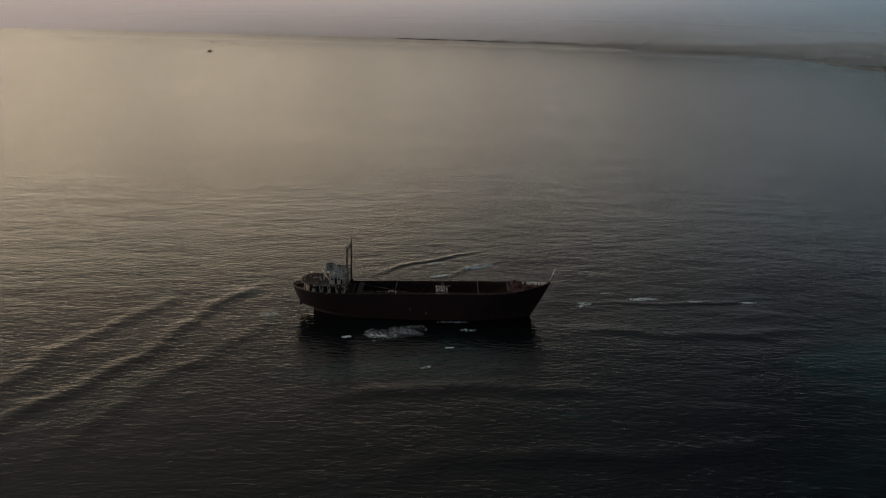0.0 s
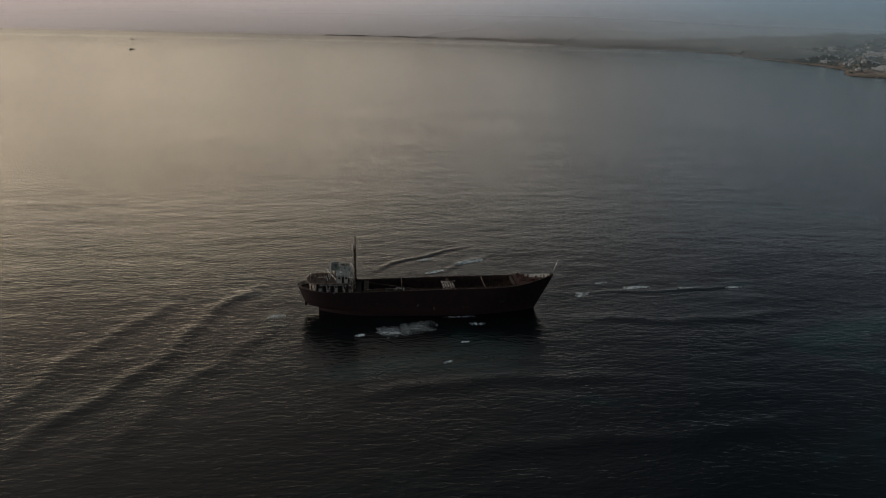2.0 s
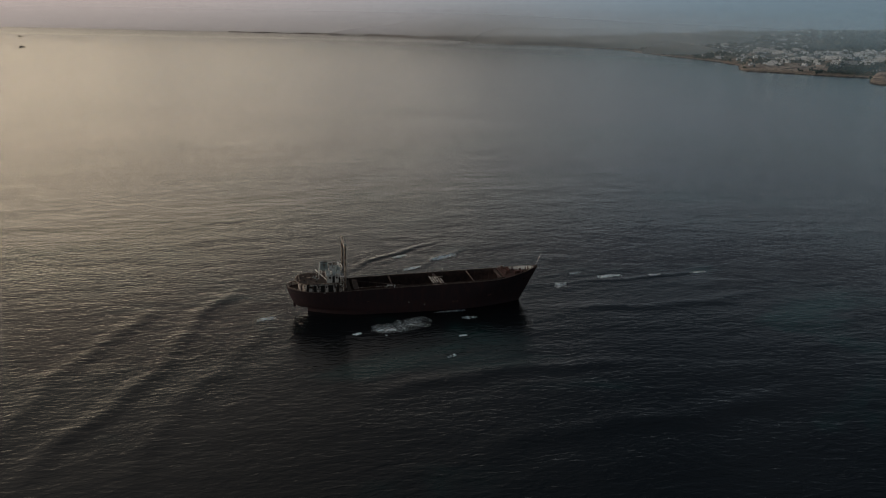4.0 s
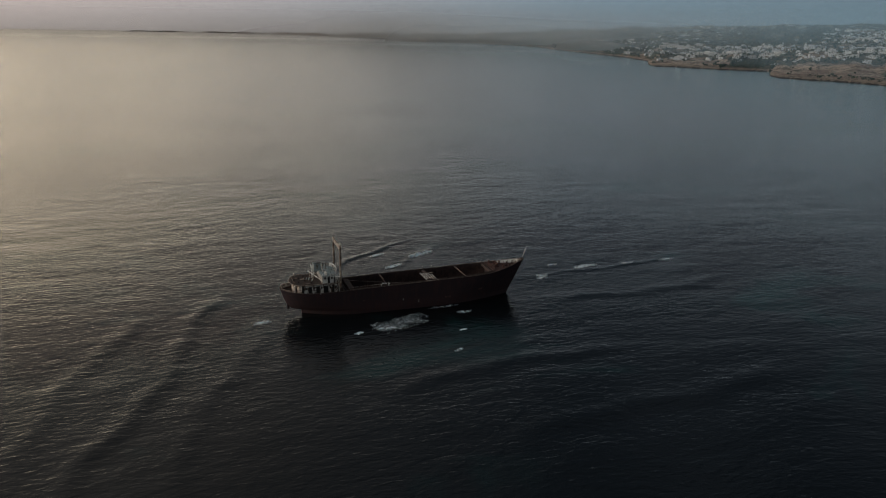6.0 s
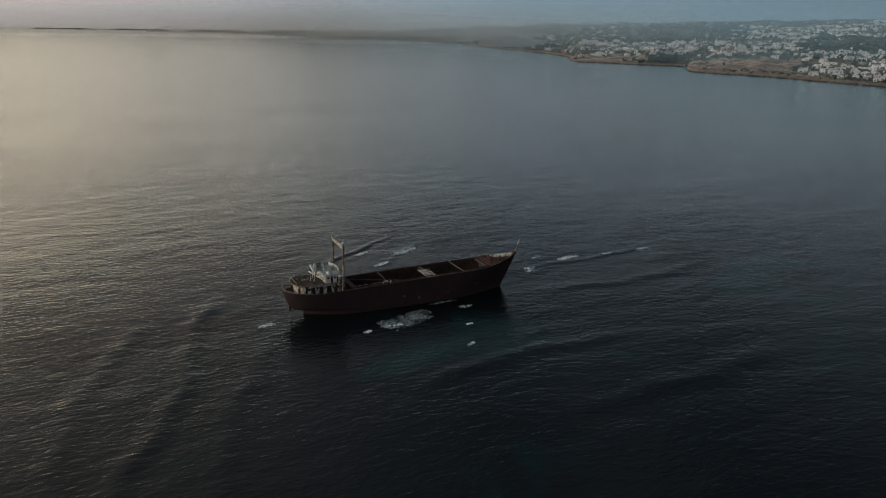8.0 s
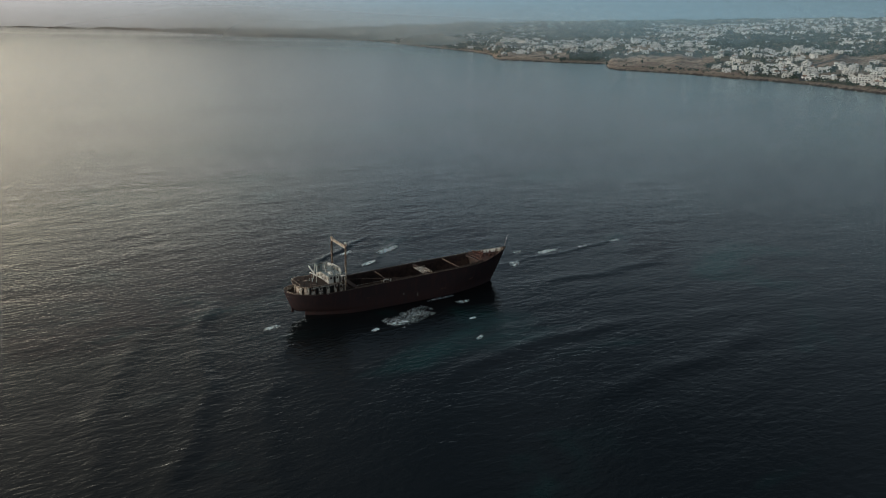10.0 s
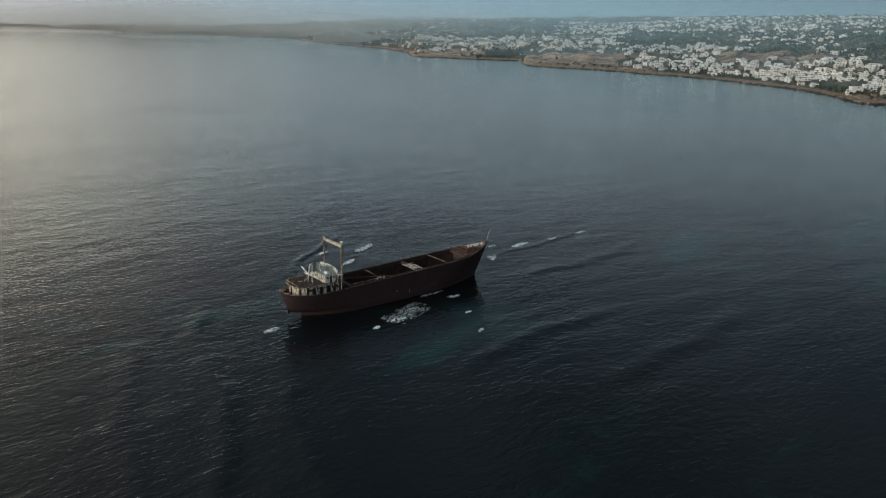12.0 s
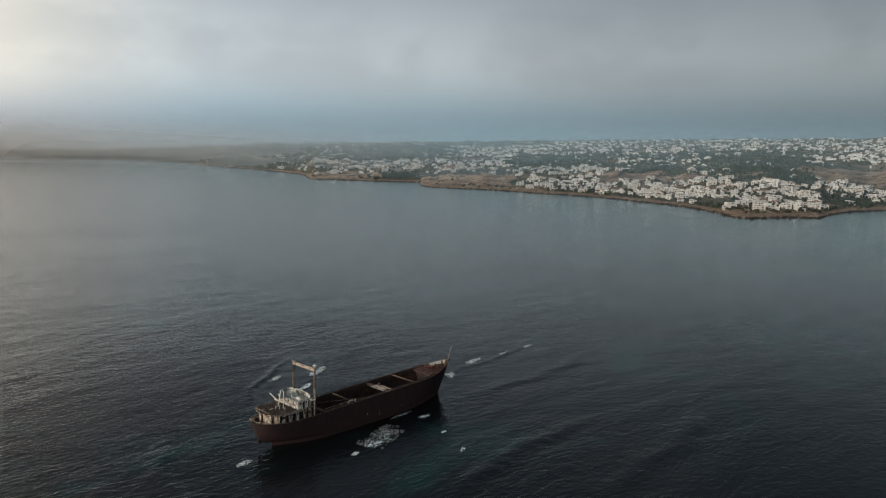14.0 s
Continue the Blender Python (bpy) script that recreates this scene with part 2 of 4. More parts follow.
def root(name, m, label, category, group="", kind=""):
    ob = new(name)
    ob.empty_display_size = 0.5
    ob.matrix_world = m
    return tagged(ob, label, category, group, kind)


def box(bm, x0, x1, y0, y1, z0, z1, m=None):
    v = [bm.verts.new((x, y, z)) for z in (z0, z1) for x, y in ((x0, y0), (x1, y0), (x1, y1), (x0, y1))]
    if m is not None:
        for q in v:
            q.co = m @ q.co
    for f in ((3, 2, 1, 0), (4, 5, 6, 7), (0, 1, 5, 4), (1, 2, 6, 5), (2, 3, 7, 6), (3, 0, 4, 7)):
        bm.faces.new([v[i] for i in f])
    return bm


def rod(bm, a, b, r0, r1=None, n=8):
    a, b = Vector(a), Vector(b)
    r1 = r0 if r1 is None else r1
    q = (b - a).to_track_quat("Z", "Y")
    rings = []
    for c, r in ((a, r0), (b, r1)):
        rings.append([bm.verts.new(c + q @ Vector((r * math.cos(k * math.tau / n), r * math.sin(k * math.tau / n), 0))) for k in range(n)])
    for k in range(n):
        bm.faces.new((rings[0][k], rings[0][(k + 1) % n], rings[1][(k + 1) % n], rings[1][k]))
    bm.faces.new(rings[0][::-1])
    bm.faces.new(rings[1])
    return bm


def chain(bm, points, r, n=6):
    for a, b in zip(points, points[1:]):
        rod(bm, a, b, r, r, n)
    return bm


def slab(bm, outline, z0, z1):
    """A plate with the given outline, from z0 to z1."""
    lo = [bm.verts.new((x, y, z0)) for x, y in outline]
    hi = [bm.verts.new((x, y, z1)) for x, y in outline]
    k = len(outline)
    bm.faces.new(lo[::-1])
    bm.faces.new(hi)
    for i in range(k):
        bm.faces.new((lo[i], lo[(i + 1) % k], hi[(i + 1) % k], hi[i]))
    return bm


def fence(bm, line, z0, z1, thick):
    """An upright sheet of some thickness along a line of (x, y); z0 and z1 may be functions of x."""
    a0 = z0 if callable(z0) else (lambda x: z0)
    a1 = z1 if callable(z1) else (lambda x: z1)
    rows = []
    for i, (x, y) in enumerate(line):
        p, q = line[max(i - 1, 0)], line[min(i + 1, len(line) - 1)]
        d = Vector((q[0] - p[0], q[1] - p[1]))
        d = d.normalized() if d.length else Vector((1, 0))
        s = Vector((-d.y, d.x)) * thick
        rows.append([bm.verts.new(c) for c in ((x, y, a0(x)), (x, y, a1(x)), (x + s.x, y + s.y, a1(x)), (x + s.x, y + s.y, a0(x)))])
    for u, v in zip(rows, rows[1:]):
        for k in range(4):
            bm.faces.new((u[k], v[k], v[(k + 1) % 4], u[(k + 1) % 4]))
    bm.faces.new(rows[0])
    bm.faces.new(rows[-1][::-1])
    return bm


# ---------------------------------------------------------------- the lie of sea and land
CX, CY, REACH = -157.7, -186.5, 4950.0


def sea_level(r):
    """The far reach of the water, lifted a little so that its edge lies at the horizon."""
    return np.where(r < 1500, 0.0, 62.0 * (np.maximum(r - 1500, 0) / 3450.0) ** 2)


SHORE_AZ = (-9.0, 2.0, 10.0, 16.3, 17.5, 19.2, 22.7, 24.5, 27.5, 28.3, 30.3, 32.3, 34.5, 35.95, 36.15, 36.8, 38.5, 41.0, 44.5, 44.72, 45.35, 47.1, 49.2, 51.4, 53.5, 55.7, 57.4, 59.0, 61.1,
            63.1, 65.1, 66.6, 67.8, 68.9, 71.5, 73.2, 73.7, 74.9, 77.1, 84, 95, 110)
SHORE_R = (4900, 4880, 4760, 4300, 4182, 4080, 4046, 3910, 3699, 3519, 3249, 3053, 2828, 2609, 2401, 2290, 2264, 2216, 2185, 1991, 1908, 1868, 1838, 1784, 1712, 1670, 1626, 1584, 1495,
           1437, 1353, 1265, 1185, 1177, 1235, 1251, 1321, 1431, 1529, 1650, 1500, 1400)
CREST_AZ = (-9.0, 10.0, 16.3, 22.7, 28.0, 34, 47, 60, 77, 110)
CREST_EL = (-0.31, -0.30, -0.275, -0.13, 0.14, 0.50, 0.85, 1.15, 1.4, 1.6)


def ground(az, r):
    """The height of the land, az in degrees clockwise from +y as seen from the bay, r its distance."""
    rs = np.interp(az, SHORE_AZ, SHORE_R)
    top = 88.5 + REACH * np.tan(np.radians(np.interp(az, CREST_AZ, CREST_EL)))
    foot = sea_level(rs)
    u = np.clip((r - rs) / (REACH - rs), 0, 1)
    roll = 5.0 * np.sin(az * 1.9 + r * 0.004) * np.sin(r * 0.0031 - az * 0.6) * np.clip(u * 8, 0, 1)
    return foot + 2.0 + (top - foot - 2.0) * u ** 0.85 * (0.3 + 0.7 * np.clip(u / 0.1, 0, 1)) + roll


def spot(az, r):
    a = radians(az)
    return CX + r * math.sin(a), CY + r * math.cos(a), float(ground(az, r))

# the lie of the town: bearings, distances, share of houses
TOWN_PLAN = ((57.8, 61.5, 1600, 1850, 0.9), (61.0, 67.6, 1470, 1790, 1.0), (67.4, 73.2, 1290, 1690, 1.0), (72.6, 78.5, 1640, 1810, 0.8), (52.4, 58.2, 1730, 2010, 0.75), (53.3, 60.0, 2050, 2360, 0.75),
             (46.0, 51.2, 2320, 2820, 0.85), (51.0, 54.0, 2050, 2330, 0.4), (47.0, 54.5, 3000, 4050, 0.8), (39.2, 45.6, 2480, 2980, 0.85), (59.0, 67.6, 2280, 2920, 0.28), (54.5, 80.0, 3080, 4850, 0.55),
             (74.3, 82.0, 2480, 3900, 0.6), (40.0, 45.2, 4450, 4720, 0.9), (27.5, 39.0, 2850, 4750, 0.28), (36.8, 39.4, 2450, 2950, 0.45), (12.0, 28.0, 3900, 4800, 0.22), (64.0, 67.5, 1850, 2080, 0.35),
             (71.6, 74.6, 2600, 2800, 0.8))
WOOD_PLAN = ((65.5, 73.2, 1740, 2680), (51.0, 59.0, 2380, 2980), (32.0, 46.5, 3000, 4650), (73.4, 75.4, 1460, 1660), (58.5, 66.5, 2080, 2500), (75.0, 80.0, 1480, 1640), (41.5, 45.0, 2260, 2440), (59.5, 72, 2650, 3060))
DRY_PLAN = ((44.6, 51.6, 1800, 2190), (35.8, 41.2, 2200, 2480), (72.4, 79.0, 1830, 2230), (51.0, 54.5, 1700, 1860), (58.5, 62.5, 1890, 2120), (67.0, 74.0, 1100, 1300), (62.0, 66.0, 1830, 1960))


def share(plan, az, r):
    """How far a bearing and distance lie inside the patches of a plan, with soft ragged borders."""
    az = az + 0.35 * math.sin(r * 0.021 + az * 3.0) + 0.25 * math.sin(r * 0.057 - az * 5.1)
    r = r + 26 * math.sin(az * 4.3) + 18 * math.sin(az * 9.7 + 2)
    best = 0.0
    for a0, a1, r0, r1, *w in plan:
        side, deep = min(az - a0, a1 - az) / 0.5 + 0.5, min(r - r0, r1 - r) / 50 + 0.5
        if side > 0 and deep > 0:
            best = max(best, min(side, 1) * min(deep, 1) * (w[0] if w else 1.0))
    return best


BOAT_NEAR, BOAT_FAR = (-864.5, 2566.0, 9.4), (-1142.0, 3502.0, 28.0)
LANDMARKS_HOTEL = ((37.2, 2950, 6), (32.7, 3350, 0))
LANDMARKS_LONG = ((63.5, 1640, 4), (64.5, 1540, 6), (61.9, 1590, -6), (72.6, 2331, 0), (74.9, 1720, 3), (44.0, 2612, 0), (60.1, 3348, 0), (68.6, 3489, 0), (62.6, 1655, 2))
LANDMARKS_BLOCK = ((49.2, 2361, 5), (50.1, 2213, -8), (54.4, 1835, 10), (55.7, 1810, 10), (69.3, 1290, 12), (71.0, 1345, 0), (72.8, 1360, 5), (70.3, 1432, 8), (71.5, 1496, -5),
                   (68.0, 1628, 12), (66.1, 1715, 6), (67.2, 1766, 0), (61.8, 1892, 0), (47.1, 2243, 0), (40.2, 2582, 0), (41.9, 2447, 5),
                   (57.3, 2193, 3), (58.1, 2199, 3), (58.7, 2187, 3), (59.5, 2148, 3))
ROAD = ((58.0, 1640), (57.73, 1771), (58.46, 1928), (59.59, 1964), (59.86, 2241), (59.62, 2589))


# ---------------------------------------------------------------- the sea, one sheet to the horizon
def spread(lo, hi, step, far, grow):
    """Even steps from lo to hi, growing ones beyond to -far and far."""
    mid = list(np.arange(lo, hi + 0.01, step))
    up, s = [], step
    while (up[-1] if up else mid[-1]) < far:
        s *= grow
        up.append((up[-1] if up else mid[-1]) + s)
    down, s = [], step
    while (down[-1] if down else mid[0]) > -far:
        s *= grow
        down.append((down[-1] if down else mid[0]) - s)
    return np.array(down[::-1] + mid + up)


# lines of the longer swells that bend round the wreck: two ends, height, half width
SWELLS = (((-112, -85), (-84, 22), 0.22, 3.2), ((-97, -95), (-58, 30), 0.30, 2.8), ((-80, -100), (-46, 4), 0.18, 3.2),
          ((-22, 36), (24, 80), 0.36, 1.1), ((2, 36), (36, 64), 0.28, 1.0), ((-8, 44), (8, 58), 0.2, 1.0), ((48, 10), (128, 24), 0.13, 1.4),
          ((42, -14), (130, -8), 0.16, 3.0), ((-30, -60), (60, -52), 0.30, 3.2), ((-10, -95), (90, -78), 0.30, 4.0))


def swell(x, y, cell=1.0):
    """The water's height; waves that a grid of this cell size cannot carry are left out."""
    rng = np.random.RandomState(5)
    z = np.zeros_like(x)
    for i in range(44):
        wave = 5.0 * (1.115 ** (i % 22)) * (0.85 + 0.3 * rng.rand())
        a = radians(94 + rng.normal(0, 24))
        k = math.tau / wave
        f = 0.0016 * wave ** 0.50
        bend = 1.2 * np.sin(x * 0.03 * rng.rand() + y * 0.02 * rng.rand() + rng.rand() * 6)
        z += f * np.clip(wave / cell / 2.5 - 1, 0, 1) * np.sin(k * (x * math.cos(a) + y * math.sin(a)) + rng.rand() * math.tau + bend)
    for (x0, y0), (x1, y1), h, w in SWELLS:
        dx, dy = x1 - x0, y1 - y0
        n = math.hypot(dx, dy)
        along = ((x - x0) * dx + (y - y0) * dy) / n
        off = ((x - x0) * -dy + (y - y0) * dx) / n + 2.2 * np.sin(along * 0.075 + x0) + 0.8 * np.sin(along * 0.23) + 0.3 * np.sin(along * 0.9)
        fade = np.clip(along / 18, 0, 1) * np.clip((n - along) / 18, 0, 1)
        z += h * fade * (np.exp(-(off / w) ** 2) - 0.25 * np.exp(-((off + 2.0 * w) / (1.3 * w)) ** 2))
    return z


def make_sea():
    xs, ys = spread(-230, 250, 1.2, 5000, 1.03), spread(-150, 420, 1.2, 5000, 1.03)
    x, y = np.meshgrid(xs, ys)
    dx, dy = x - CX, y - CY
    r = np.hypot(dx, dy)
    k = np.minimum(1, REACH / np.maximum(r, 1))
    x, y = CX + dx * k, CY + dy * k
    r = np.minimum(r, REACH)
    cell = np.maximum(*np.meshgrid(np.gradient(xs), np.gradient(ys)))
    inner = np.clip((2600 - r) / 1800, 0, 1)
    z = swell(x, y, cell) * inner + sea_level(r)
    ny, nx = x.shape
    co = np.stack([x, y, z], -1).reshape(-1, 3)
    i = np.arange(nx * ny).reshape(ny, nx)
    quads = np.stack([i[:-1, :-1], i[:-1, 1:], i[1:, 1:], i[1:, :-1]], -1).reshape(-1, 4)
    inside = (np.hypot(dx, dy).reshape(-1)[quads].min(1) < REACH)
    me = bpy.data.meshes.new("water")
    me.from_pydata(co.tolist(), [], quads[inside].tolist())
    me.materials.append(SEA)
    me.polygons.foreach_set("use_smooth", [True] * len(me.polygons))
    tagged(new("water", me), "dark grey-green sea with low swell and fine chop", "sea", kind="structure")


make_sea()


# ---------------------------------------------------------------- the coast
def make_land():
    az = np.arange(-2.0, 110.0, 0.14)
    u = np.concatenate([[-0.012, -0.004, 0.0], np.linspace(0, 1, 110)[1:] ** 1.7])
    a, uu = np.meshgrid(az, u)
    rs = np.interp(a, SHORE_AZ, SHORE_R)
    rag = 9 * np.sin(a * 7.1) + 6 * np.sin(a * 17.3 + 1) + 4 * np.sin(a * 41.7)
    r = rs + rag * np.clip(1 - uu * 6, 0, 1) + uu * (REACH - rs)
    z = ground(a, r)
    z = np.where(uu < 0, sea_level(rs) - 400 * -uu * (1 + 0 * a), z)
    z = z + np.where((uu >= 0) & (uu < 0.2), 1.2 * np.sin(a * 23 + r * 0.09) * np.sin(r * 0.05 + a * 9), 0)
    t = np.radians(a)
    co = np.stack([CX + r * np.sin(t), CY + r * np.cos(t), z], -1).reshape(-1, 3)
    ny, nx = a.shape
    i = np.arange(nx * ny).reshape(ny, nx)
    quads = np.stack([i[:-1, :-1], i[1:, :-1], i[1:, 1:], i[:-1, 1:]], -1).reshape(-1, 4)
    me = bpy.data.meshes.new("ground")
    me.from_pydata(co.tolist(), [], quads[:, ::-1].tolist())
    me.materials.append(LAND)
    att = me.attributes.new("inland", "FLOAT", "POINT")
    att.data.foreach_set("value", (r - rs).reshape(-1).astype(np.float32))
    att = me.attributes.new("dry", "FLOAT", "POINT")
    att.data.foreach_set("value", [share(DRY_PLAN, p, q) for p, q in zip(a.reshape(-1).tolist(), r.reshape(-1).tolist())])
    me.polygons.foreach_set("use_smooth", [True] * len(me.polygons))
    tagged(new("ground", me), "low rocky coast with ochre fields and dark scrub", "coast", kind="structure")


make_land()


def haze_bank(r, density, tall, first):
    """A curved sheet imitating a bank of haze over the coast at distance r: thickest low down, gone at the top and well
    off the shore.
    """
    az = np.arange(first, 116.0, 1.0)
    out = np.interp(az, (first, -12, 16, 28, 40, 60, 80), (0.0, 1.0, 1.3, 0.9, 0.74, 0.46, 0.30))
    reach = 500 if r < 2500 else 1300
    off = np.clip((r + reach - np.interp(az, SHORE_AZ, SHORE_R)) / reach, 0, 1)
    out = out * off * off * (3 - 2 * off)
    # tint weight by bearing: full towards the glow, none over the town
    glow_tint = np.interp(az, (12, 48), (1.0, 0.0))
    far = np.full(len(az), float(r))
    lift = [(v, (1.0 if r > 4900 else min(v / (0.035 if r > 3000 else 0.08), 1.0) ** 1.5) * (0.5 + 0.5 * math.cos(math.pi * v)) ** 1.3) for v in (0, 0.005, 0.01, 0.02, 0.04, 0.06, 0.08, *np.linspace(0.1, 1, 19))]
    base = sea_level(far)
    verts = [(CX + q * math.sin(radians(a)), CY + q * math.cos(radians(a)), b + (0.5 if r < 4900 else -30) + v * tall) for v, _ in lift for a, q, b in zip(az, far, base)]
    k = len(az)
    faces = [(j * k + i, j * k + i + 1, (j + 1) * k + i + 1, (j + 1) * k + i) for j in range(len(lift) - 1) for i in range(k - 1)]
    me = bpy.data.meshes.new("haze_bank")
    me.from_pydata(verts, [], faces)
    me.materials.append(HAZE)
    att = me.attributes.new("veil", "FLOAT", "POINT")
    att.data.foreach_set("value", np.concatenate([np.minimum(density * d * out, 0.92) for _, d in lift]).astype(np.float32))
    att = me.attributes.new("glow_tint", "FLOAT", "POINT")
    att.data.foreach_set("value", np.concatenate([glow_tint for _ in lift]).astype(np.float32))
    tagged(new("backdrop_haze", me), "thin grey sea haze over the far coast", "haze", kind="structure")


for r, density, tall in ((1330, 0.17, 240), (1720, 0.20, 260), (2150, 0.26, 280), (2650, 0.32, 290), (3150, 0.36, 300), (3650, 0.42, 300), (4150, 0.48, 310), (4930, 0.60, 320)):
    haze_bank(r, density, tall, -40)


# ---------------------------------------------------------------- the wreck
SHIP = root("cargo_ship", pose(0, -0.5, 0), "rusted derelict cargo ship aground in the sea", "shipwreck")
TOP_X = (-42.5, -39, -34, -24, -8, 7, 18, 26, 30, 35, 39, 42.5)
TOP_Z = (9.05, 8.7, 8.3, 8.3, 8.75, 9.1, 9.35, 9.6, 9.95, 10.7, 11.35, 12.05)


def top_z(x):
    return float(np.interp(x, TOP_X, TOP_Z))


def deck_half(x):
    if x > 20:
        u = (x - 20) / 22.5
        return 6.6 * max(1 - u ** 2.3, 0) + 0.05
    if x < -28:
        u = min((-28 - x) / 14.5, 1)
        return 6.6 * math.sqrt(max(1 - u ** 2.3, 0)) + 0.05
    return 6.65


def side_line(x0, x1, n, side, inset=0.0):
    return [(x, side * max(deck_half(x) - inset, 0.02)) for x in np.linspace(x0, x1, n)]


def hull_ends(f):
    """Where the stern and the stem stand at a share f of the side's height."""
    return -36.0 - 6.5 * f ** 0.30, 36.2 + (1.36 + f * 10.7) * (6.3 / 12.05)


def hull_half(x, f):
    xs, xb = hull_ends(f)
    p, x_b, x_s = 1.75 + 0.55 * f, 10 + 10 * f, -16 - 12 * f ** 0.5
    bow = max(1 - max((x - x_b) / (xb - x_b), 0) ** p, 0)
    aft = max(1 - max((x_s - x) / (x_s - xs), 0) ** 2.2, 0) ** (1.15 - 0.65 * f ** 0.5)
    return max((6.5 + 0.15 * f) * bow * aft, 0.04)


def hull_z(x, f):
    return 1.36 + f * (top_z(x) - 1.36)


def make_hull():
    n = 72
    bm = bmesh.new()
    rows = []
    for z, f in ((-3.0, None), (0.0, None), (0.8, None), (1.30, None), (None, 0.0), (None, 0.06), (None, 0.16), (None, 0.32), (None, 0.55), (None, 0.8), (None, 1.0)):
        xs, xb = (-35.9, 36.2 + max(z, 0) * 0.55) if f is None else hull_ends(f)
        ring = []
        for i in range(n + 1):
            x = xs + (xb - xs) * (0.5 - 0.5 * math.cos(math.pi * i / n))
            if f is None:
                ring.append((x, max(hull_half(x, 0.0) * (1 - 0.02 * (1.36 - z)), 0.04), z))
            else:
                ring.append((x, hull_half(x, f), hull_z(x, f)))
        rows.append(ring)
    for side in (-1, 1):
        grid = [[bm.verts.new((x, side * b, z)) for x, b, z in ring] for ring in rows]
        for u, v in zip(grid, grid[1:]):
            for i in range(n):
                q = (u[i], u[i + 1], v[i + 1], v[i])
                bm.faces.new(q if side < 0 else q[::-1])
    bmesh.ops.remove_doubles(bm, verts=bm.verts, dist=0.09)
    return part("hull", bm, HULL, SHIP, "black and red-brown rusted hull plating", smooth=True)


def liner(x0, x1, n, side, f0, inset, thick):
    """A skin inside the hull plating, from the share f0 of its height up to the edge."""
    bm = bmesh.new()
    rows = []
    for x in np.linspace(x0, x1, n):
        row = []
        for f, more in ((f0, 0), (1.0, 0), (1.0, thick), (f0, thick)):
            b = max(hull_half(x, f) - inset - more, 0.01)
            row.append(bm.verts.new((x, side * b, hull_z(x, f) - 0.03)))
        rows.append(row)
    for u, v in zip(rows, rows[1:]):
        for k in range(4):
            bm.faces.new((u[k], v[k], v[(k + 1) % 4], u[(k + 1) % 4]))
    return bm


make_hull()

def inner_half(x, z, inset):
    """Half the hold's breadth at height z."""
    return max(hull_half(x, (z - 1.36) / (top_z(x) - 1.36)) - inset, 0.03)


# inner sides of the open hold
for side in (-1, 1):
    bm = bmesh.new()
    rows = []
    for x in np.linspace(-22.0, 29.5, 40):
        zs = np.linspace(2.6, top_z(x) - 0.25, 5)
        rows.append([bm.verts.new((x, side * inner_half(x, z, 0.28), z)) for z in zs] + [bm.verts.new((x, side * inner_half(x, z, 0.40), z)) for z in zs[::-1]])
    for u, v in zip(rows, rows[1:]):
        for k in range(10):
            bm.faces.new((u[k], v[k], v[(k + 1) % 10], u[(k + 1) % 10]))
    part("hold_side", bm, HOLD, SHIP)
    bm = bmesh.new()
    rows = []
    for x in np.linspace(-22.0, 29.5, 40):
        b, z = deck_half(x), top_z(x) - 0.16
        rows.append([bm.verts.new(c) for c in ((x, side * (b - 0.03), z), (x, side * (b - 1.15), z), (x, side * (b - 1.15), z - 0.08), (x, side * (b - 0.12), z - 0.08))])
    for u, v in zip(rows, rows[1:]):
        for k in range(4):
            bm.faces.new((u[k], v[k], v[(k + 1) % 4], u[(k + 1) % 4]))
    part("side_deck", bm, DECK, SHIP, "rust-brown narrow side deck")
    part("coaming", fence(bmesh.new(), side_line(-21.8, 29.3, 40, side, 1.15), lambda x: top_z(x) - 0.9, lambda x: top_z(x) + 0.25, 0.1 * side), HOLD, SHIP)
    # gunwale: the worn pale edge of the plating
    bm = bmesh.new()
    line = [(x, y, top_z(x) + 0.02) for x, y in side_line(-42.3, 42.35, 90, side, 0.0)]
    chain(bm, line, 0.085, 6)
    part("gunwale", bm, EDGE, SHIP, "worn brown gunwale edge")

bm = bmesh.new()
edge = [(x, inner_half(x, 2.5, 0.3)) for x in np.linspace(-22, 29.5, 24)]
slab(bm, [(x, -b) for x, b in edge] + [(x, b) for x, b in edge[::-1]], 2.4, 2.6)
part("hold_floor", bm, HOLD, SHIP, "dark hold floor")
for x, zz in ((-22.0, 8.1), (29.6, 10.0)):
    lo, hi = inner_half(x, 2.5, 0.3), inner_half(x, zz, 0.3)
    bm = bmesh.new()
    v = [bm.verts.new((x + dx, q, z)) for dx in (-0.1, 0.1) for q, z in ((-lo, 2.5), (lo, 2.5), (hi, zz), (-hi, zz))]
    for f in ((0, 1, 2, 3), (7, 6, 5, 4), (0, 4, 5, 1), (1, 5, 6, 2), (2, 6, 7, 3), (3, 7, 4, 0)):
        bm.faces.new([v[i] for i in f])
    part("bulkhead", bm, HOLD, SHIP)
# ribs on the hold's sides
for side in (-1, 1):
    for x in np.arange(-20, 29, 2.45):
        line = [(x, side * inner_half(x, z, 0.46), z) for z in np.linspace(2.6, top_z(x) - 0.3, 4)]
        part("rib", chain(bmesh.new(), line, 0.13, 4), HOLD, SHIP)

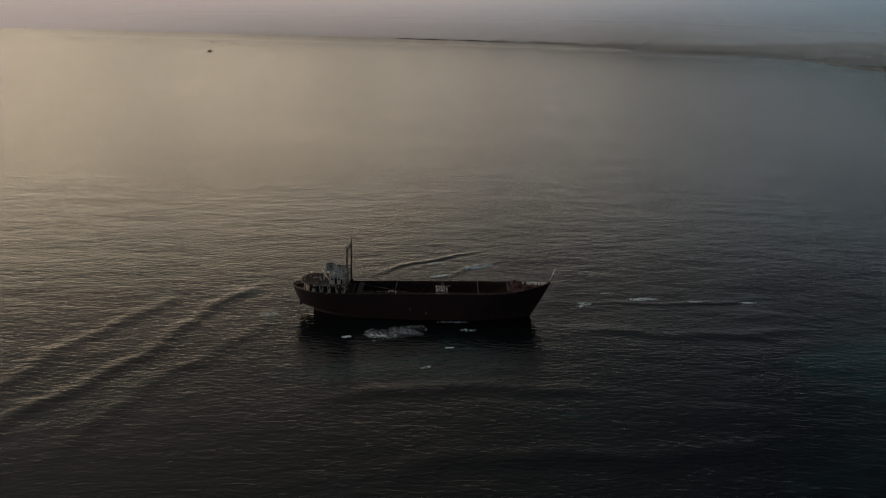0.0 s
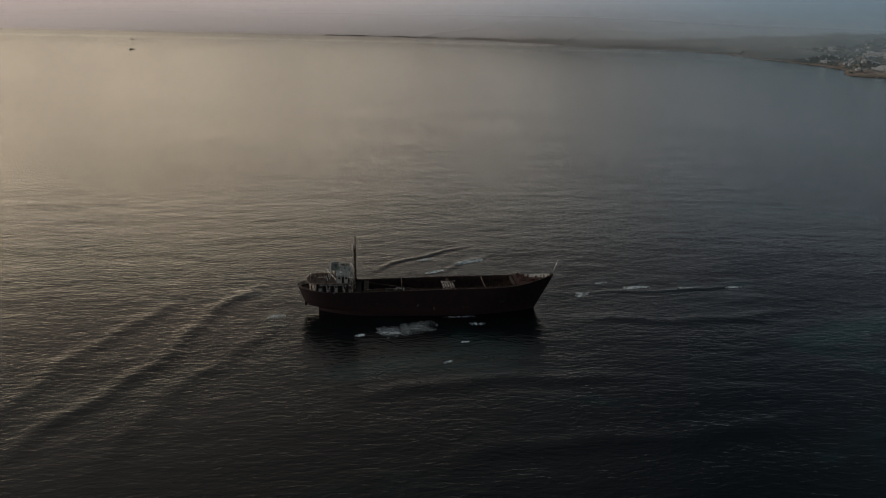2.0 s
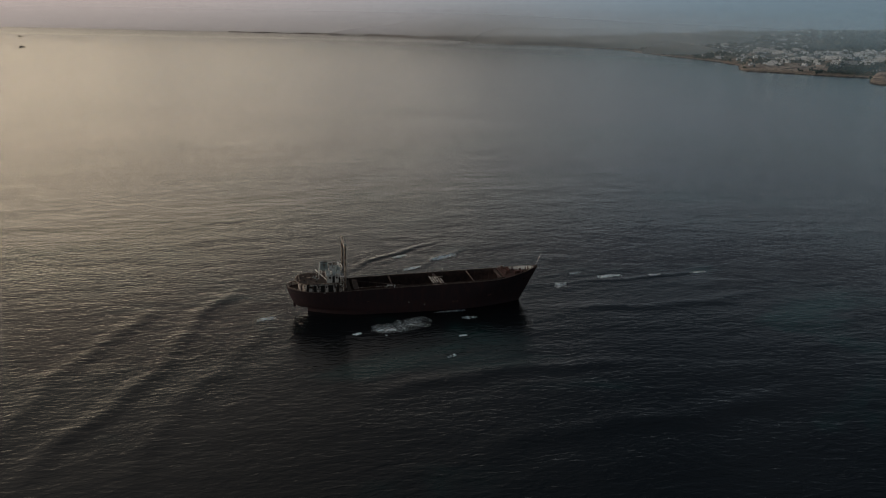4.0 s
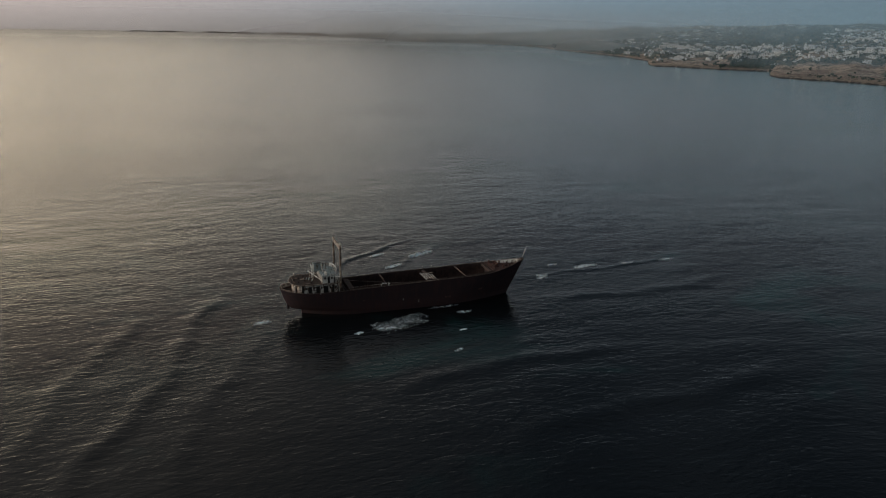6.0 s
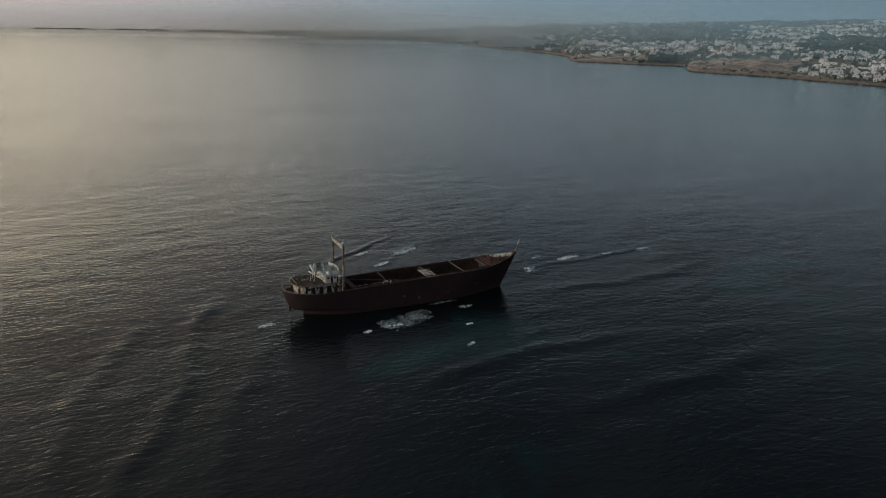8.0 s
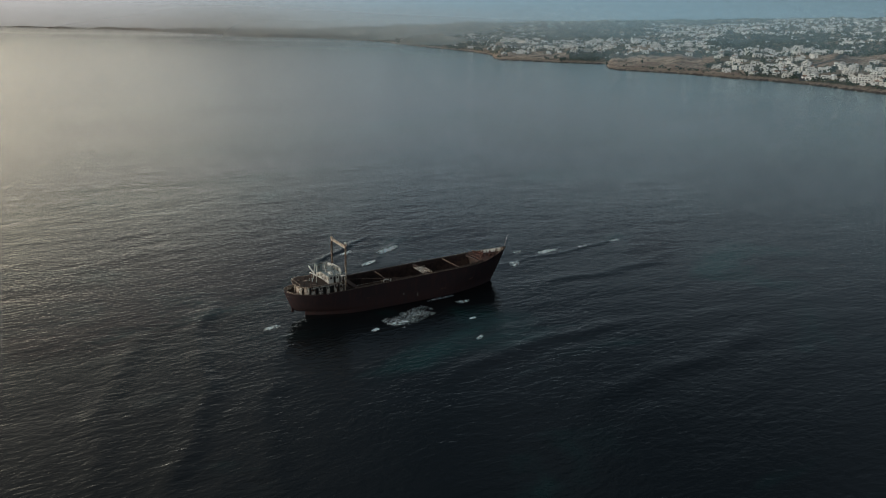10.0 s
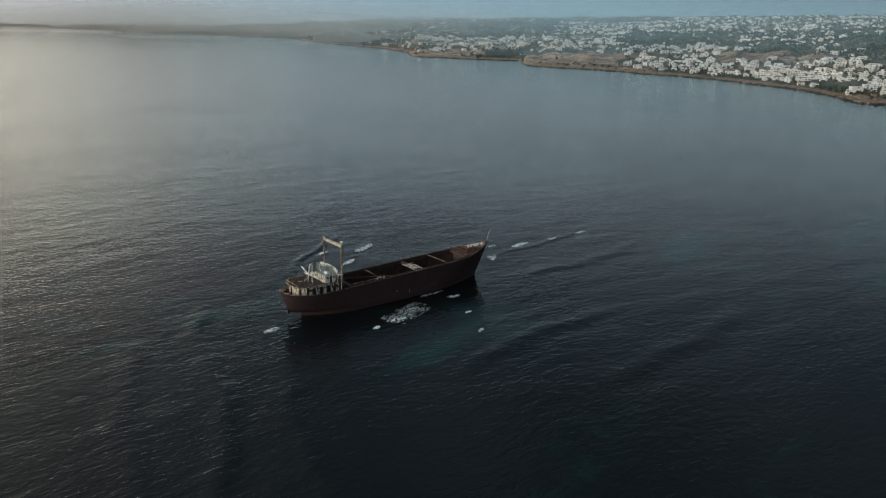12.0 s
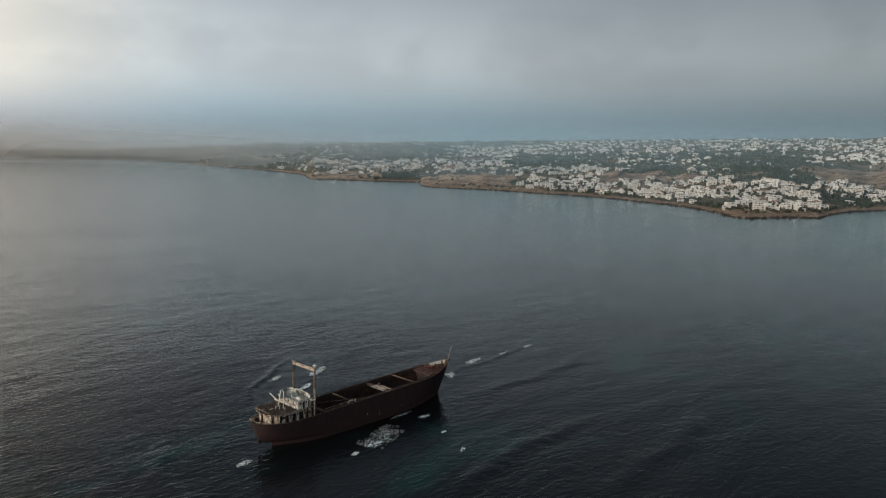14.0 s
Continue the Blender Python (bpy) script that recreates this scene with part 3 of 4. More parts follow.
# hatch ends and cross beams
for x, w, h in ((-20.2, 1.6, 0.0), (-8.55, 0.28, 0.1), (6.9, 0.9, 0.05), (18.5, 0.26, 0.1), (28.6, 0.7, 0.0)):
    b = deck_half(x) - 0.5
    z = top_z(x) + h
    bm = box(bmesh.new(), x - w / 2, x + w / 2, -b, b, z - (0.75 if w > 0.5 else 0.25), z - 0.06)
    part("cross_beam", bm, HOLD, SHIP, "rusted hatch cross beam")
for x, y0, y1, mat in ((-8.4, 5.0, 0.2, EDGE), (18.55, 6.1, -6.1, EDGE), (7.4, -1.5, -6.4, POST)):
    z = top_z(x) + 0.14
    part("hatch_rail", box(bmesh.new(), x - 0.06, x + 0.06, y1, y0, z - 0.1, z + 0.06), mat, SHIP, "pale flaking hatch rail")
part("hatch_rail", rod(bmesh.new(), (-20.0, -5.6, 9.0), (-9.0, -5.3, 9.15), 0.07), POST, SHIP)
part("hatch_rail", rod(bmesh.new(), (-21.0, 2.0, 9.0), (-4.0, -5.6, 9.0), 0.10), EDGE, SHIP)

# the broken pale hatch cover amidships
for k in range(5):
    m = pose(5.0 + k * 0.82, -2.0, 9.12, 3, 4 + k, 4)
    part("hatch_board", box(bmesh.new(), -0.30, 0.30, -3.9, 3.6 - 0.35 * k, -0.06, 0.06, m), STREAK, SHIP, "pale broken hatch board")
part("hatch_frame", box(bmesh.new(), -2.1, 2.3, -0.15, 0.15, -0.1, 0.1, pose(7.2, 1.8, 9.0, 0, 0, 8)), POST, SHIP)
part("hatch_frame", box(bmesh.new(), -2.4, 2.3, -0.15, 0.15, -0.1, 0.1, pose(6.8, -6.0, 9.05, 0, 0, 3)), POST, SHIP)
# tangled pale fittings on the starboard side deck
for k, (x, y) in enumerate(((-11.4, -5.9), (-10.6, -5.7), (-9.4, -5.6), (-8.2, -5.9))):
    z = top_z(x) - 0.1
    part("bollard", rod(rod(bmesh.new(), (x, y, z), (x, y, z + 0.55 + 0.1 * k), 0.16), (x, y, z + 0.5), (x + 0.5, y + 0.1, z + 0.62), 0.1), WHITE if k % 2 else POST, SHIP, "pale mooring bollard")

# stanchion stumps along the bulwarks
rnd = random.Random(11)
for side in (-1, 1):
    x = -20.0
    while x < 29:
        x += rnd.uniform(0.9, 2.4) * (1.0 if side > 0 else 2.6)
        b = deck_half(x) - 0.12
        h = rnd.uniform(0.3, 1.05)
        part("stanchion", rod(bmesh.new(), (x, side * b, top_z(x) - 0.1), (x + rnd.uniform(-0.2, 0.2), side * b, top_z(x) + h), 0.10, 0.07, 5), HOLD if rnd.random() < 0.7 else EDGE, SHIP)

# forecastle: deck, inner bulwark, windlass, hatch, jackstaff
bm = bmesh.new()
edge = [(x, hull_half(x, 0.86) - 0.12) for x in np.linspace(29.4, 40.4, 20)]
slab(bm, [(x, -max(b, 0.02)) for x, b in edge] + [(x, max(b, 0.02)) for x, b in edge[::-1]], 9.75, 9.9)
part("forecastle_deck", bm, RED, SHIP, "red oxide forecastle deck")
for side in (-1, 1):
    part("bulwark", liner(29.6, 41.4, 26, side, 0.86, 0.10, 0.05), RED, SHIP, "rusty inner bulwark")
    if side > 0:
        part("bulwark_panel", liner(33.4, 41.0, 16, side, 0.895, 0.17, 0.04), PALE, SHIP, "peeling white inner bulwark")
    for x in np.arange(31, 41, 1.25):
        b = hull_half(x, 0.86) - 0.2
        part("bulwark_rib", box(bmesh.new(), x - 0.05, x + 0.05, side * b - 0.14, side * b + 0.06, 9.5, top_z(x) - 0.1), RED, SHIP)


def windlass(x, y):
    bm = bmesh.new()
    box(bm, x - 0.7, x + 0.7, y - 1.7, y + 1.7, 9.88, 10.25)
    for s in (-1, 0, 1):
        box(bm, x - 0.35, x + 0.35, y + s * 1.1 - 0.12, y + s * 1.1 + 0.12, 10.25, 11.3)
    base = part("windlass", bm, RED, SHIP, "red rusted anchor windlass")
    part("drum", rod(bmesh.new(), (x, y - 1.9, 11.0), (x, y + 1.9, 11.0), 0.28, n=12), RED, base)
    for s in (-1, 1):
        part("gypsy", rod(bmesh.new(), (x, y + s * 0.6 - 0.14, 11.0), (x, y + s * 0.6 + 0.14, 11.0), 0.6, n=14), RED, base)


windlass(32.0, 0.9)
for x, y, h in ((30.4, 2.9, 1.5), (30.6, -2.2, 1.3), (33.9, -2.0, 0.9), (34.2, 2.7, 1.0), (36.5, -1.4, 0.9), (36.6, 1.6, 0.9), (31.0, 4.3, 1.2)):
    bm = rod(bmesh.new(), (x, y, 9.88), (x, y, 9.9 + h * 0.7), 0.22, 0.22, 10)
    rod(bm, (x, y, 9.9 + h * 0.7), (x + 0.15, y, 9.9 + h), 0.34, 0.38, 10)
    part("ventilator", bm, RED, SHIP, "rusted ventilator stump")
part("fore_hatch", box(box(bmesh.new(), 34.6, 36.0, -0.7, 0.7, 9.88, 10.45), 34.5, 36.1, -0.8, 0.8, 10.45, 10.55), RED, SHIP)
part("break_rail", chain(bmesh.new(), [(29.5, y, 10.95) for y in np.linspace(-4.6, 4.9, 8)], 0.06), RED, SHIP)
for y in np.linspace(-4.6, 4.9, 8):
    part("rail_post", rod(bmesh.new(), (29.5, y, 9.85), (29.5, y, 10.95), 0.05, n=5), RED, SHIP)
part("jackstaff", rod(bmesh.new(), (41.7, 0.2, 11.6), (43.6, 0.2, 16.6), 0.05, 0.02, 6), POST, SHIP, "thin leaning jackstaff")
part("stem_head", box(bmesh.new(), 41.2, 42.3, -0.35, 0.35, 11.4, 12.15), DECK, SHIP)
for side in (-1, 1):
    x = 37.3
    b = deck_half(x) * 0.80
    part("hawsepipe", rod(bmesh.new(), (x - 0.6, side * (b - 0.7), 8.8), (x + 0.1, side * (b - 0.05), 8.2), 0.38, 0.42, 12), HULL, SHIP)

# scars, a torn hole and a discharge streak on the starboard side
for x, f, w, h, mat, label in ((1.8, 0.17, 0.35, 1.5, STREAK, "pale discharge streak"), (-16.6, 0.44, 0.9, 0.5, RED, "red rusted plate scar"), (-30.5, 0.97, 0.5, 0.3, WHITE, "pale fairlead"),
                               (12.0, 0.20, 2.2, 0.8, RED, "red rusted plate scar"), (24.0, 0.35, 1.6, 1.0, RED, "red rusted plate scar"), (-3.5, 0.30, 0.25, 0.9, STREAK, "pale discharge streak")):
    bm = bmesh.new()
    rows = []
    for k in range(5):
        xx = x - w / 2 + w * k / 4
        dz = h / 2 * (0.55 + 0.45 * math.sin(k * 2.1 + x))
        row = []
        for zz, push in ((hull_z(xx, f) - dz, 0.03), (hull_z(xx, f) + dz, 0.03), (hull_z(xx, f) + dz, -0.02), (hull_z(xx, f) - dz, -0.02)):
            ff = (zz - 1.36) / (top_z(xx) - 1.36)
            row.append(bm.verts.new((xx, -(hull_half(xx, max(ff, 0.0)) + push), zz)))
        rows.append(row)
    for u, v in zip(rows, rows[1:]):
        for k in range(4):
            bm.faces.new((u[k], u[(k + 1) % 4], v[(k + 1) % 4], v[k]))
    part("hull_scar", bm, mat, SHIP, label)

# fairleads and bitts crowded at the stem
for x, y, h in ((40.6, 0.5, 0.9), (40.2, -0.6, 0.8), (39.2, 0.9, 0.7), (39.0, -0.9, 0.9), (41.2, 0.0, 1.1), (38.2, 0.2, 0.8)):
    part("bitt", rod(bmesh.new(), (x, y, 9.9), (x, y, 10.9 + h), 0.14, 0.18, 8), POST if h > 0.85 else EDGE, SHIP, "flaking mooring bitt")
# scupper rail and pipes along the starboard deck
part("deck_pipe", chain(bmesh.new(), [(x, -deck_half(x) + 0.75, top_z(x) + 0.05) for x in np.linspace(-21, 28, 24)], 0.06, 5), EDGE, SHIP)
for x in np.arange(-20, 28, 5.2):
    part("pipe_bracket", box(bmesh.new(), x - 0.06, x + 0.06, -deck_half(x) + 0.65, -deck_half(x) + 0.85, top_z(x) - 0.17, top_z(x)), EDGE, SHIP)
part("bent_plate", box(bmesh.new(), -0.9, 0.9, -0.3, 0.3, -0.03, 0.03, pose(-9.6, -5.6, 9.35, 18, 10, 14)), WHITE, SHIP, "torn pale plate")
part("bent_plate", box(bmesh.new(), -0.6, 0.6, -0.2, 0.2, -0.03, 0.03, pose(-8.3, -5.2, 9.5, -24, 12, 40)), POST, SHIP, "torn pale plate")
# wreckage on the boat deck
for x, y, h, r in ((-33.3, -0.6, 1.1, 0.16), (-33.9, 0.5, 0.8, 0.2), (-32.8, -2.6, 0.9, 0.13), (-34.6, 2.9, 0.6, 0.3), (-36.8, -2.4, 0.5, 0.25)):
    part("deck_stump", rod(bmesh.new(), (x, y, 10.95), (x + 0.15, y, 11.0 + h), r, r * 0.8, 8), GREY if h > 0.7 else DECK, SHIP)
for k, (x, y, a) in enumerate(((-35.2, 0.9, 20), (-37.0, 2.2, 70), (-34.0, -4.0, 130))):
    part("loose_plate", box(bmesh.new(), -0.8, 0.8, -0.35, 0.35, -0.02, 0.02, pose(x, y, 11.08, 4, 3, a)), EDGE if k else POST, SHIP)
part("aft_ladder", rod(bmesh.new(), (-38.9, -3.2, 7.6), (-37.4, -3.9, 11.0), 0.09), POST, SHIP)

# rudder fin under the counter, and the rudder's remains
part("rudder", box(bmesh.new(), -40.4, -39.6, -0.12, 0.12, 1.7, 3.8), HULL, SHIP, "rusted rudder remains")

# poop deck
bm = bmesh.new()
edge = [(x, hull_half(x, 0.88) - 0.12) for x in -41.9 + 20.0 * (np.linspace(0, 1, 40) ** 1.8)]
slab(bm, [(x, -max(b, 0.02)) for x, b in edge] + [(x, max(b, 0.02)) for x, b in edge[::-1]], 7.45, 7.6)
part("poop_deck", bm, DECK, SHIP, "rusted poop deck")
for side in (-1, 1):
    part("bulwark", liner(-42.1, -36.0, 30, side, 0.90, 0.10, 0.05), STREAK, SHIP, "rust-streaked inner bulwark")


def round_aft(x0, x1, half, n=14):
    """An outline with a rounded after end."""
    pts = [(x1, -half)]
    for k in range(n + 1):
        a = math.pi * k / n
        pts.append((x0 + half * 0.62 * (1 - math.sin(a)), -half * math.cos(a)))
    return pts + [(x1, half)]


rail = [(x, -1) for x in np.linspace(-36.5, -42.0, 16)] + [(x, 1) for x in np.linspace(-42.0, -36.5, 16)]
part("stern_rail", chain(bmesh.new(), [(x, sd * (hull_half(x, 1.0) - 0.1), top_z(x) + 0.35) for x, sd in rail], 0.07), POST, SHIP, "pale bent stern rail")
for x, sd in rail[::3]:
    b = sd * (hull_half(x, 1.0) - 0.1)
    part("rail_post", rod(bmesh.new(), (x, b, top_z(x) - 0.05), (x, b, top_z(x) + 0.35), 0.05, n=5), POST, SHIP)

# lower deckhouse: walls with real openings between the panels
HOUSE = round_aft(-38.6, -24.6, 5.1)
# solid near-black block, painted shade of the rooms behind the openings
part("deckhouse_core", slab(bmesh.new(), round_aft(-38.0, -24.9, 4.45), 7.6, 10.75), ROOM_SHADE, SHIP, "solid black core, shade of the gutted deckhouse rooms")
rnd = random.Random(4)


def wall_panel(x0, x1, y, z0, z1, side, mat, opening=None):
    """One bay of a deckhouse side, with a window hole where opening gives (x0, x1, z0, z1)."""
    bm = bmesh.new()
    a, b = y, y - side * 0.12
    lo, hi = min(a, b), max(a, b)
    if opening is None:
        box(bm, x0, x1, lo, hi, z0, z1)
    else:
        u0, u1, v0, v1 = opening
        box(bm, x0, u0, lo, hi, z0, z1)
        box(bm, u1, x1, lo, hi, z0, z1)
        box(bm, u0, u1, lo, hi, z0, v0)
        box(bm, u0, u1, lo, hi, v1, z1)
    return part("wall_panel", bm, mat, SHIP)


for side in (-1, 1):
    x = -35.4
    for k, (w, kind) in enumerate(((1.4, "w"), (1.0, "d"), (1.3, "w"), (1.2, "d"), (1.2, "w"), (1.5, "d"), (1.2, "w"), (0.7, "d"), (1.2, "w"))):
        if kind == "w":
            wall_panel(x, x + w, side * 5.1, 7.65, 10.75, side, STREAK, (x + w * 0.3, x + w * 0.68, 9.2, 10.0))
        else:
            wall_panel(x, x + w, side * 5.1, 10.2, 10.75, side, STREAK)
        x += w
# the curved after wall
arc = [p for p in HOUSE if p[0] < -35.9]
for k, (p, q) in enumerate(zip(arc, arc[1:])):
    if k % 4 != 2:
        part("wall_panel", fence(bmesh.new(), [p, q], 7.65, 10.75, 0.12), POST if k % 3 else STREAK, SHIP, "rust-streaked curved house wall")
part("boat_deck", slab(bmesh.new(), round_aft(-39.5, -24.8, 5.75), 10.78, 11.0), DECK, SHIP, "rust-brown boat deck")
part("deck_edge", chain(bmesh.new(), [(x, y, 11.0) for x, y in round_aft(-39.5, -24.8, 5.75)], 0.09), POST, SHIP, "pale deck edge")
for k, (x, y) in enumerate(round_aft(-39.2, -31.0, 5.5)[1:-1]):
    if k % 2 == 0:
        part("rail_post", rod(bmesh.new(), (x, y, 10.95), (x, y, 11.4 + 0.5 * (k % 4 == 0)), 0.05, n=5), POST, SHIP)

# bridge tier
for side in (-1, 1):
    y = side * 5.15
    wall_panel(-29.6, -28.0, y, 11.0, 13.4, side, WHITE, (-29.1, -28.4, 12.3, 13.0))
    wall_panel(-28.0, -27.2, y, 13.1, 13.4, side, WHITE)
    wall_panel(-27.2, -26.0, y, 11.0, 13.4, side, WHITE, (-26.9, -26.3, 12.3, 13.0))
    wall_panel(-26.0, -25.5, y, 13.0, 13.4, side, WHITE)
    wall_panel(-25.5, -24.9, y, 11.0, 13.4, side, STREAK)
# same painted shade behind the bridge windows
part("bridge_core", box(bmesh.new(), -29.2, -25.3, -4.6, 4.6, 11.0, 13.2), ROOM_SHADE, SHIP)
for y0, y1 in ((-5.1, -3.4), (-3.4, -1.7), (-1.7, 0.0), (0.0, 1.7), (1.7, 3.4), (3.4, 5.1)):
    bm = box(bmesh.new(), -24.9, -24.78, y0, y1, 7.65, 12.1)
    box(bm, -24.9, -24.78, y0, y1, 13.0, 13.4)
    box(bm, -24.9, -24.78, y0, y0 + 0.35, 12.1, 13.0)
    box(bm, -24.9, -24.78, y1 - 0.35, y1, 12.1, 13.0)
    part("front_panel", bm, STREAK, SHIP)
part("bridge_back", box(bmesh.new(), -29.72, -29.6, -5.1, 5.1, 11.0, 13.4), STREAK, SHIP)
part("bridge_deck", box(bmesh.new(), -29.9, -24.6, -5.4, 5.4, 13.4, 13.52), GREY, SHIP, "blue-grey bridge top deck")
front = [(-24.45 - 0.06 * (y / 1.2) ** 2 * 0.9, y) for y in np.linspace(-5.4, 5.4, 17)]
part("bridge_bulwark", fence(bmesh.new(), front, 13.5, 14.6, 0.09), WHITE, SHIP, "white curved bridge front bulwark")
part("bridge_rail_cap", chain(bmesh.new(), [(x, y, 14.63) for x, y in front], 0.13), WHITE, SHIP)
for y in np.linspace(-4.6, 4.6, 9):
    part("bulwark_rib", box(bmesh.new(), -25.05, -24.75, y - 0.04, y + 0.04, 13.5, 14.5), STREAK, SHIP)
part("bridge_bulwark", fence(bmesh.new(), [(-29.0, 5.35), (-25.8, 5.35)], 13.5, 14.3, 0.08), STREAK, SHIP)
part("bridge_bulwark", fence(bmesh.new(), [(-27.2, -5.3), (-25.8, -5.3)], 13.5, 13.9, 0.08), WHITE, SHIP)
for x in (-29.6, -28.2, -26.9):
    part("rail_post", rod(bmesh.new(), (x, -5.2, 13.45), (x, -5.2, 14.3), 0.05, n=6), WHITE, SHIP)
for side in (-1, 1):
    part("bridge_wing", box(bmesh.new(), -25.8, -24.3, side * 6.0 - 0.6, side * 6.0 + 0.6, 13.2, 13.38), WHITE, SHIP, "white bridge wing")
    part("wing_support", rod(bmesh.new(), (-24.6, side * 6.3, 7.5), (-24.6, side * 6.3, 13.2), 0.1), STREAK, SHIP)
    part("wing_rail", chain(bmesh.new(), [(-25.7, side * 6.5, 13.4), (-25.7, side * 6.5, 14.2), (-24.4, side * 6.5, 14.2), (-24.4, side * 6.5, 13.4)], 0.05), WHITE, SHIP)

# gutted funnel casing: four legs with a slanted top, some plates left, bars to the bridge corners
legs = [(-32.1, -0.9), (-28.3, -1.0), (-28.3, 1.9), (-32.1, 1.8)]
tops = [(-31.5, -0.3, 16.0), (-29.1, -0.4, 16.1), (-29.1, 1.3, 16.1), (-31.5, 1.2, 16.0)]
for (x, y), tp in zip(legs, tops):
    part("funnel_leg", rod(bmesh.new(), (x, y, 10.9), tp, 0.17, 0.14), WHITE, SHIP)
part("funnel_ring", chain(bmesh.new(), tops + tops[:1], 0.14), GREY, SHIP)
for k, zs in ((2, 0.35), (1, 0.72)):
    (xa, ya), (xb, yb), ta, tb = legs[k], legs[(k + 1) % 4], tops[k], tops[(k + 1) % 4]
    bm = bmesh.new()
    a, b = Vector((xa, ya, 10.9)).lerp(Vector(ta), zs), Vector((xb, yb, 10.9)).lerp(Vector(tb), min(zs + 0.12, 0.8))
    c, d = Vector(tb), Vector(ta)
    nrm = (b - a).cross(d - a).normalized() * 0.05
    f = [bm.verts.new(v) for v in (a, b, c, d)]
    g = [bm.verts.new(v + nrm) for v in (a, b, c, d)]
    bm.faces.new(f[::-1])
    bm.faces.new(g)
    for j in range(4):
        bm.faces.new((f[j], f[(j + 1) % 4], g[(j + 1) % 4], g[j]))
    part("funnel_plate", bm, GREY, SHIP, "blue-grey funnel plating")
part("roof_bar", rod(bmesh.new(), tops[3], (-24.5, 5.2, 14.6), 0.12, 0.10), WHITE, SHIP, "white bent roof bar")
part("roof_bar", rod(bmesh.new(), tops[1], (-24.5, -2.4, 14.7), 0.08, 0.08), GREY, SHIP)
part("roof_bar", rod(bmesh.new(), (-28.4, -1.0, 13.6), (-28.0, -4.9, 13.7), 0.09, 0.09), WHITE, SHIP)
for x, y, h in ((-27.4, 2.6, 1.2), (-27.0, -0.4, 1.5), (-26.3, 1.0, 0.9), (-26.6, -2.6, 1.0), (-25.6, 3.2, 0.8), (-27.7, 4.0, 1.0)):
    part("mast_stump", rod(bmesh.new(), (x, y, 13.5), (x + 0.3, y, 13.5 + h), 0.13, 0.09, 6), GREY, SHIP)
part("binnacle", box(box(bmesh.new(), -26.2, -25.6, 0.2, 0.9, 13.5, 14.4), -26.3, -25.5, 0.1, 1.0, 14.4, 14.5), GREY, SHIP)
part("locker", box(bmesh.new(), -28.6, -27.9, -4.2, -2.6, 13.5, 14.2), WHITE, SHIP)
# fallen booms
part("boom", rod(bmesh.new(), (-31.2, 7.7, 13.5), (-31.0, 3.0, 11.9), 0.17, 0.19), WHITE, SHIP, "white fallen derrick boom")
part("boom", rod(bmesh.new(), (-33.0, 2.3, 13.2), (-29.7, -4.2, 11.7), 0.17, 0.17), WHITE, SHIP, "white fallen derrick boom")
part("boom_crutch", rod(bmesh.new(), (-30.9, 3.3, 10.95), (-30.9, 3.3, 12.3), 0.12), STREAK, SHIP)
part("boom_crutch", rod(bmesh.new(), (-32.6, 1.7, 10.95), (-32.6, 1.7, 13.2), 0.12), STREAK, SHIP)
part("boom", rod(bmesh.new(), (-38.6, 3.9, 11.5), (-38.2, -2.5, 11.2), 0.07, 0.07), POST, SHIP)
for x, y in ((-33.4, 3.2), (-34.6, -1.0), (-36.3, 1.8), (-33.0, -3.6), (-37.9, 0.4)):
    part("vent_stump", rod(bmesh.new(), (x, y, 10.9), (x, y, 11.5), 0.28, 0.24, 8), DECK, SHIP)

# kingposts with their cross beam
for y, t in ((5.35, 24.5), (-5.65, 23.3)):
    post = part("kingpost", rod(bmesh.new(), (-23.9, y, 7.6), (-23.9, y, 23.0), 0.36, 0.28, 12), MAST, SHIP, "rust-streaked cream kingpost")
    part("topmast", rod(bmesh.new(), (-23.9, y, 22.9), (-23.9, y, t), 0.12, 0.06, 6), DECK, post)
    part("masthead", rod(bmesh.new(), (-23.9, y, 22.7), (-23.9, y, 23.15), 0.42, 0.42, 10), POST, post)
part("masthead_beam", box(bmesh.new(), -24.15, -23.65, -5.6, 5.3, 21.9, 22.75), POST, SHIP, "rusty cream portal beam")
# unidentified white fitting on top of the starboard post
part("floodlight", box(box(bmesh.new(), -24.2, -23.6, -6.3, -5.2, 23.5, 23.8), -24.3, -23.9, -6.5, -5.9, 23.75, 24.1), WHITE, SHIP, "white fitting on the starboard masthead")
for s in (-1, 1):
    y = -0.15 + s * 5.45
    part("heel_block", box(bmesh.new(), -24.2, -23.3, y - 0.5, y + 0.5, 8.0, 9.4), DECK, SHIP)
part("stay", rod(bmesh.new(), (-23.9, 5.3, 23.6), (-25.2, 5.0, 14.0), 0.03, 0.03, 4), DECK, SHIP)


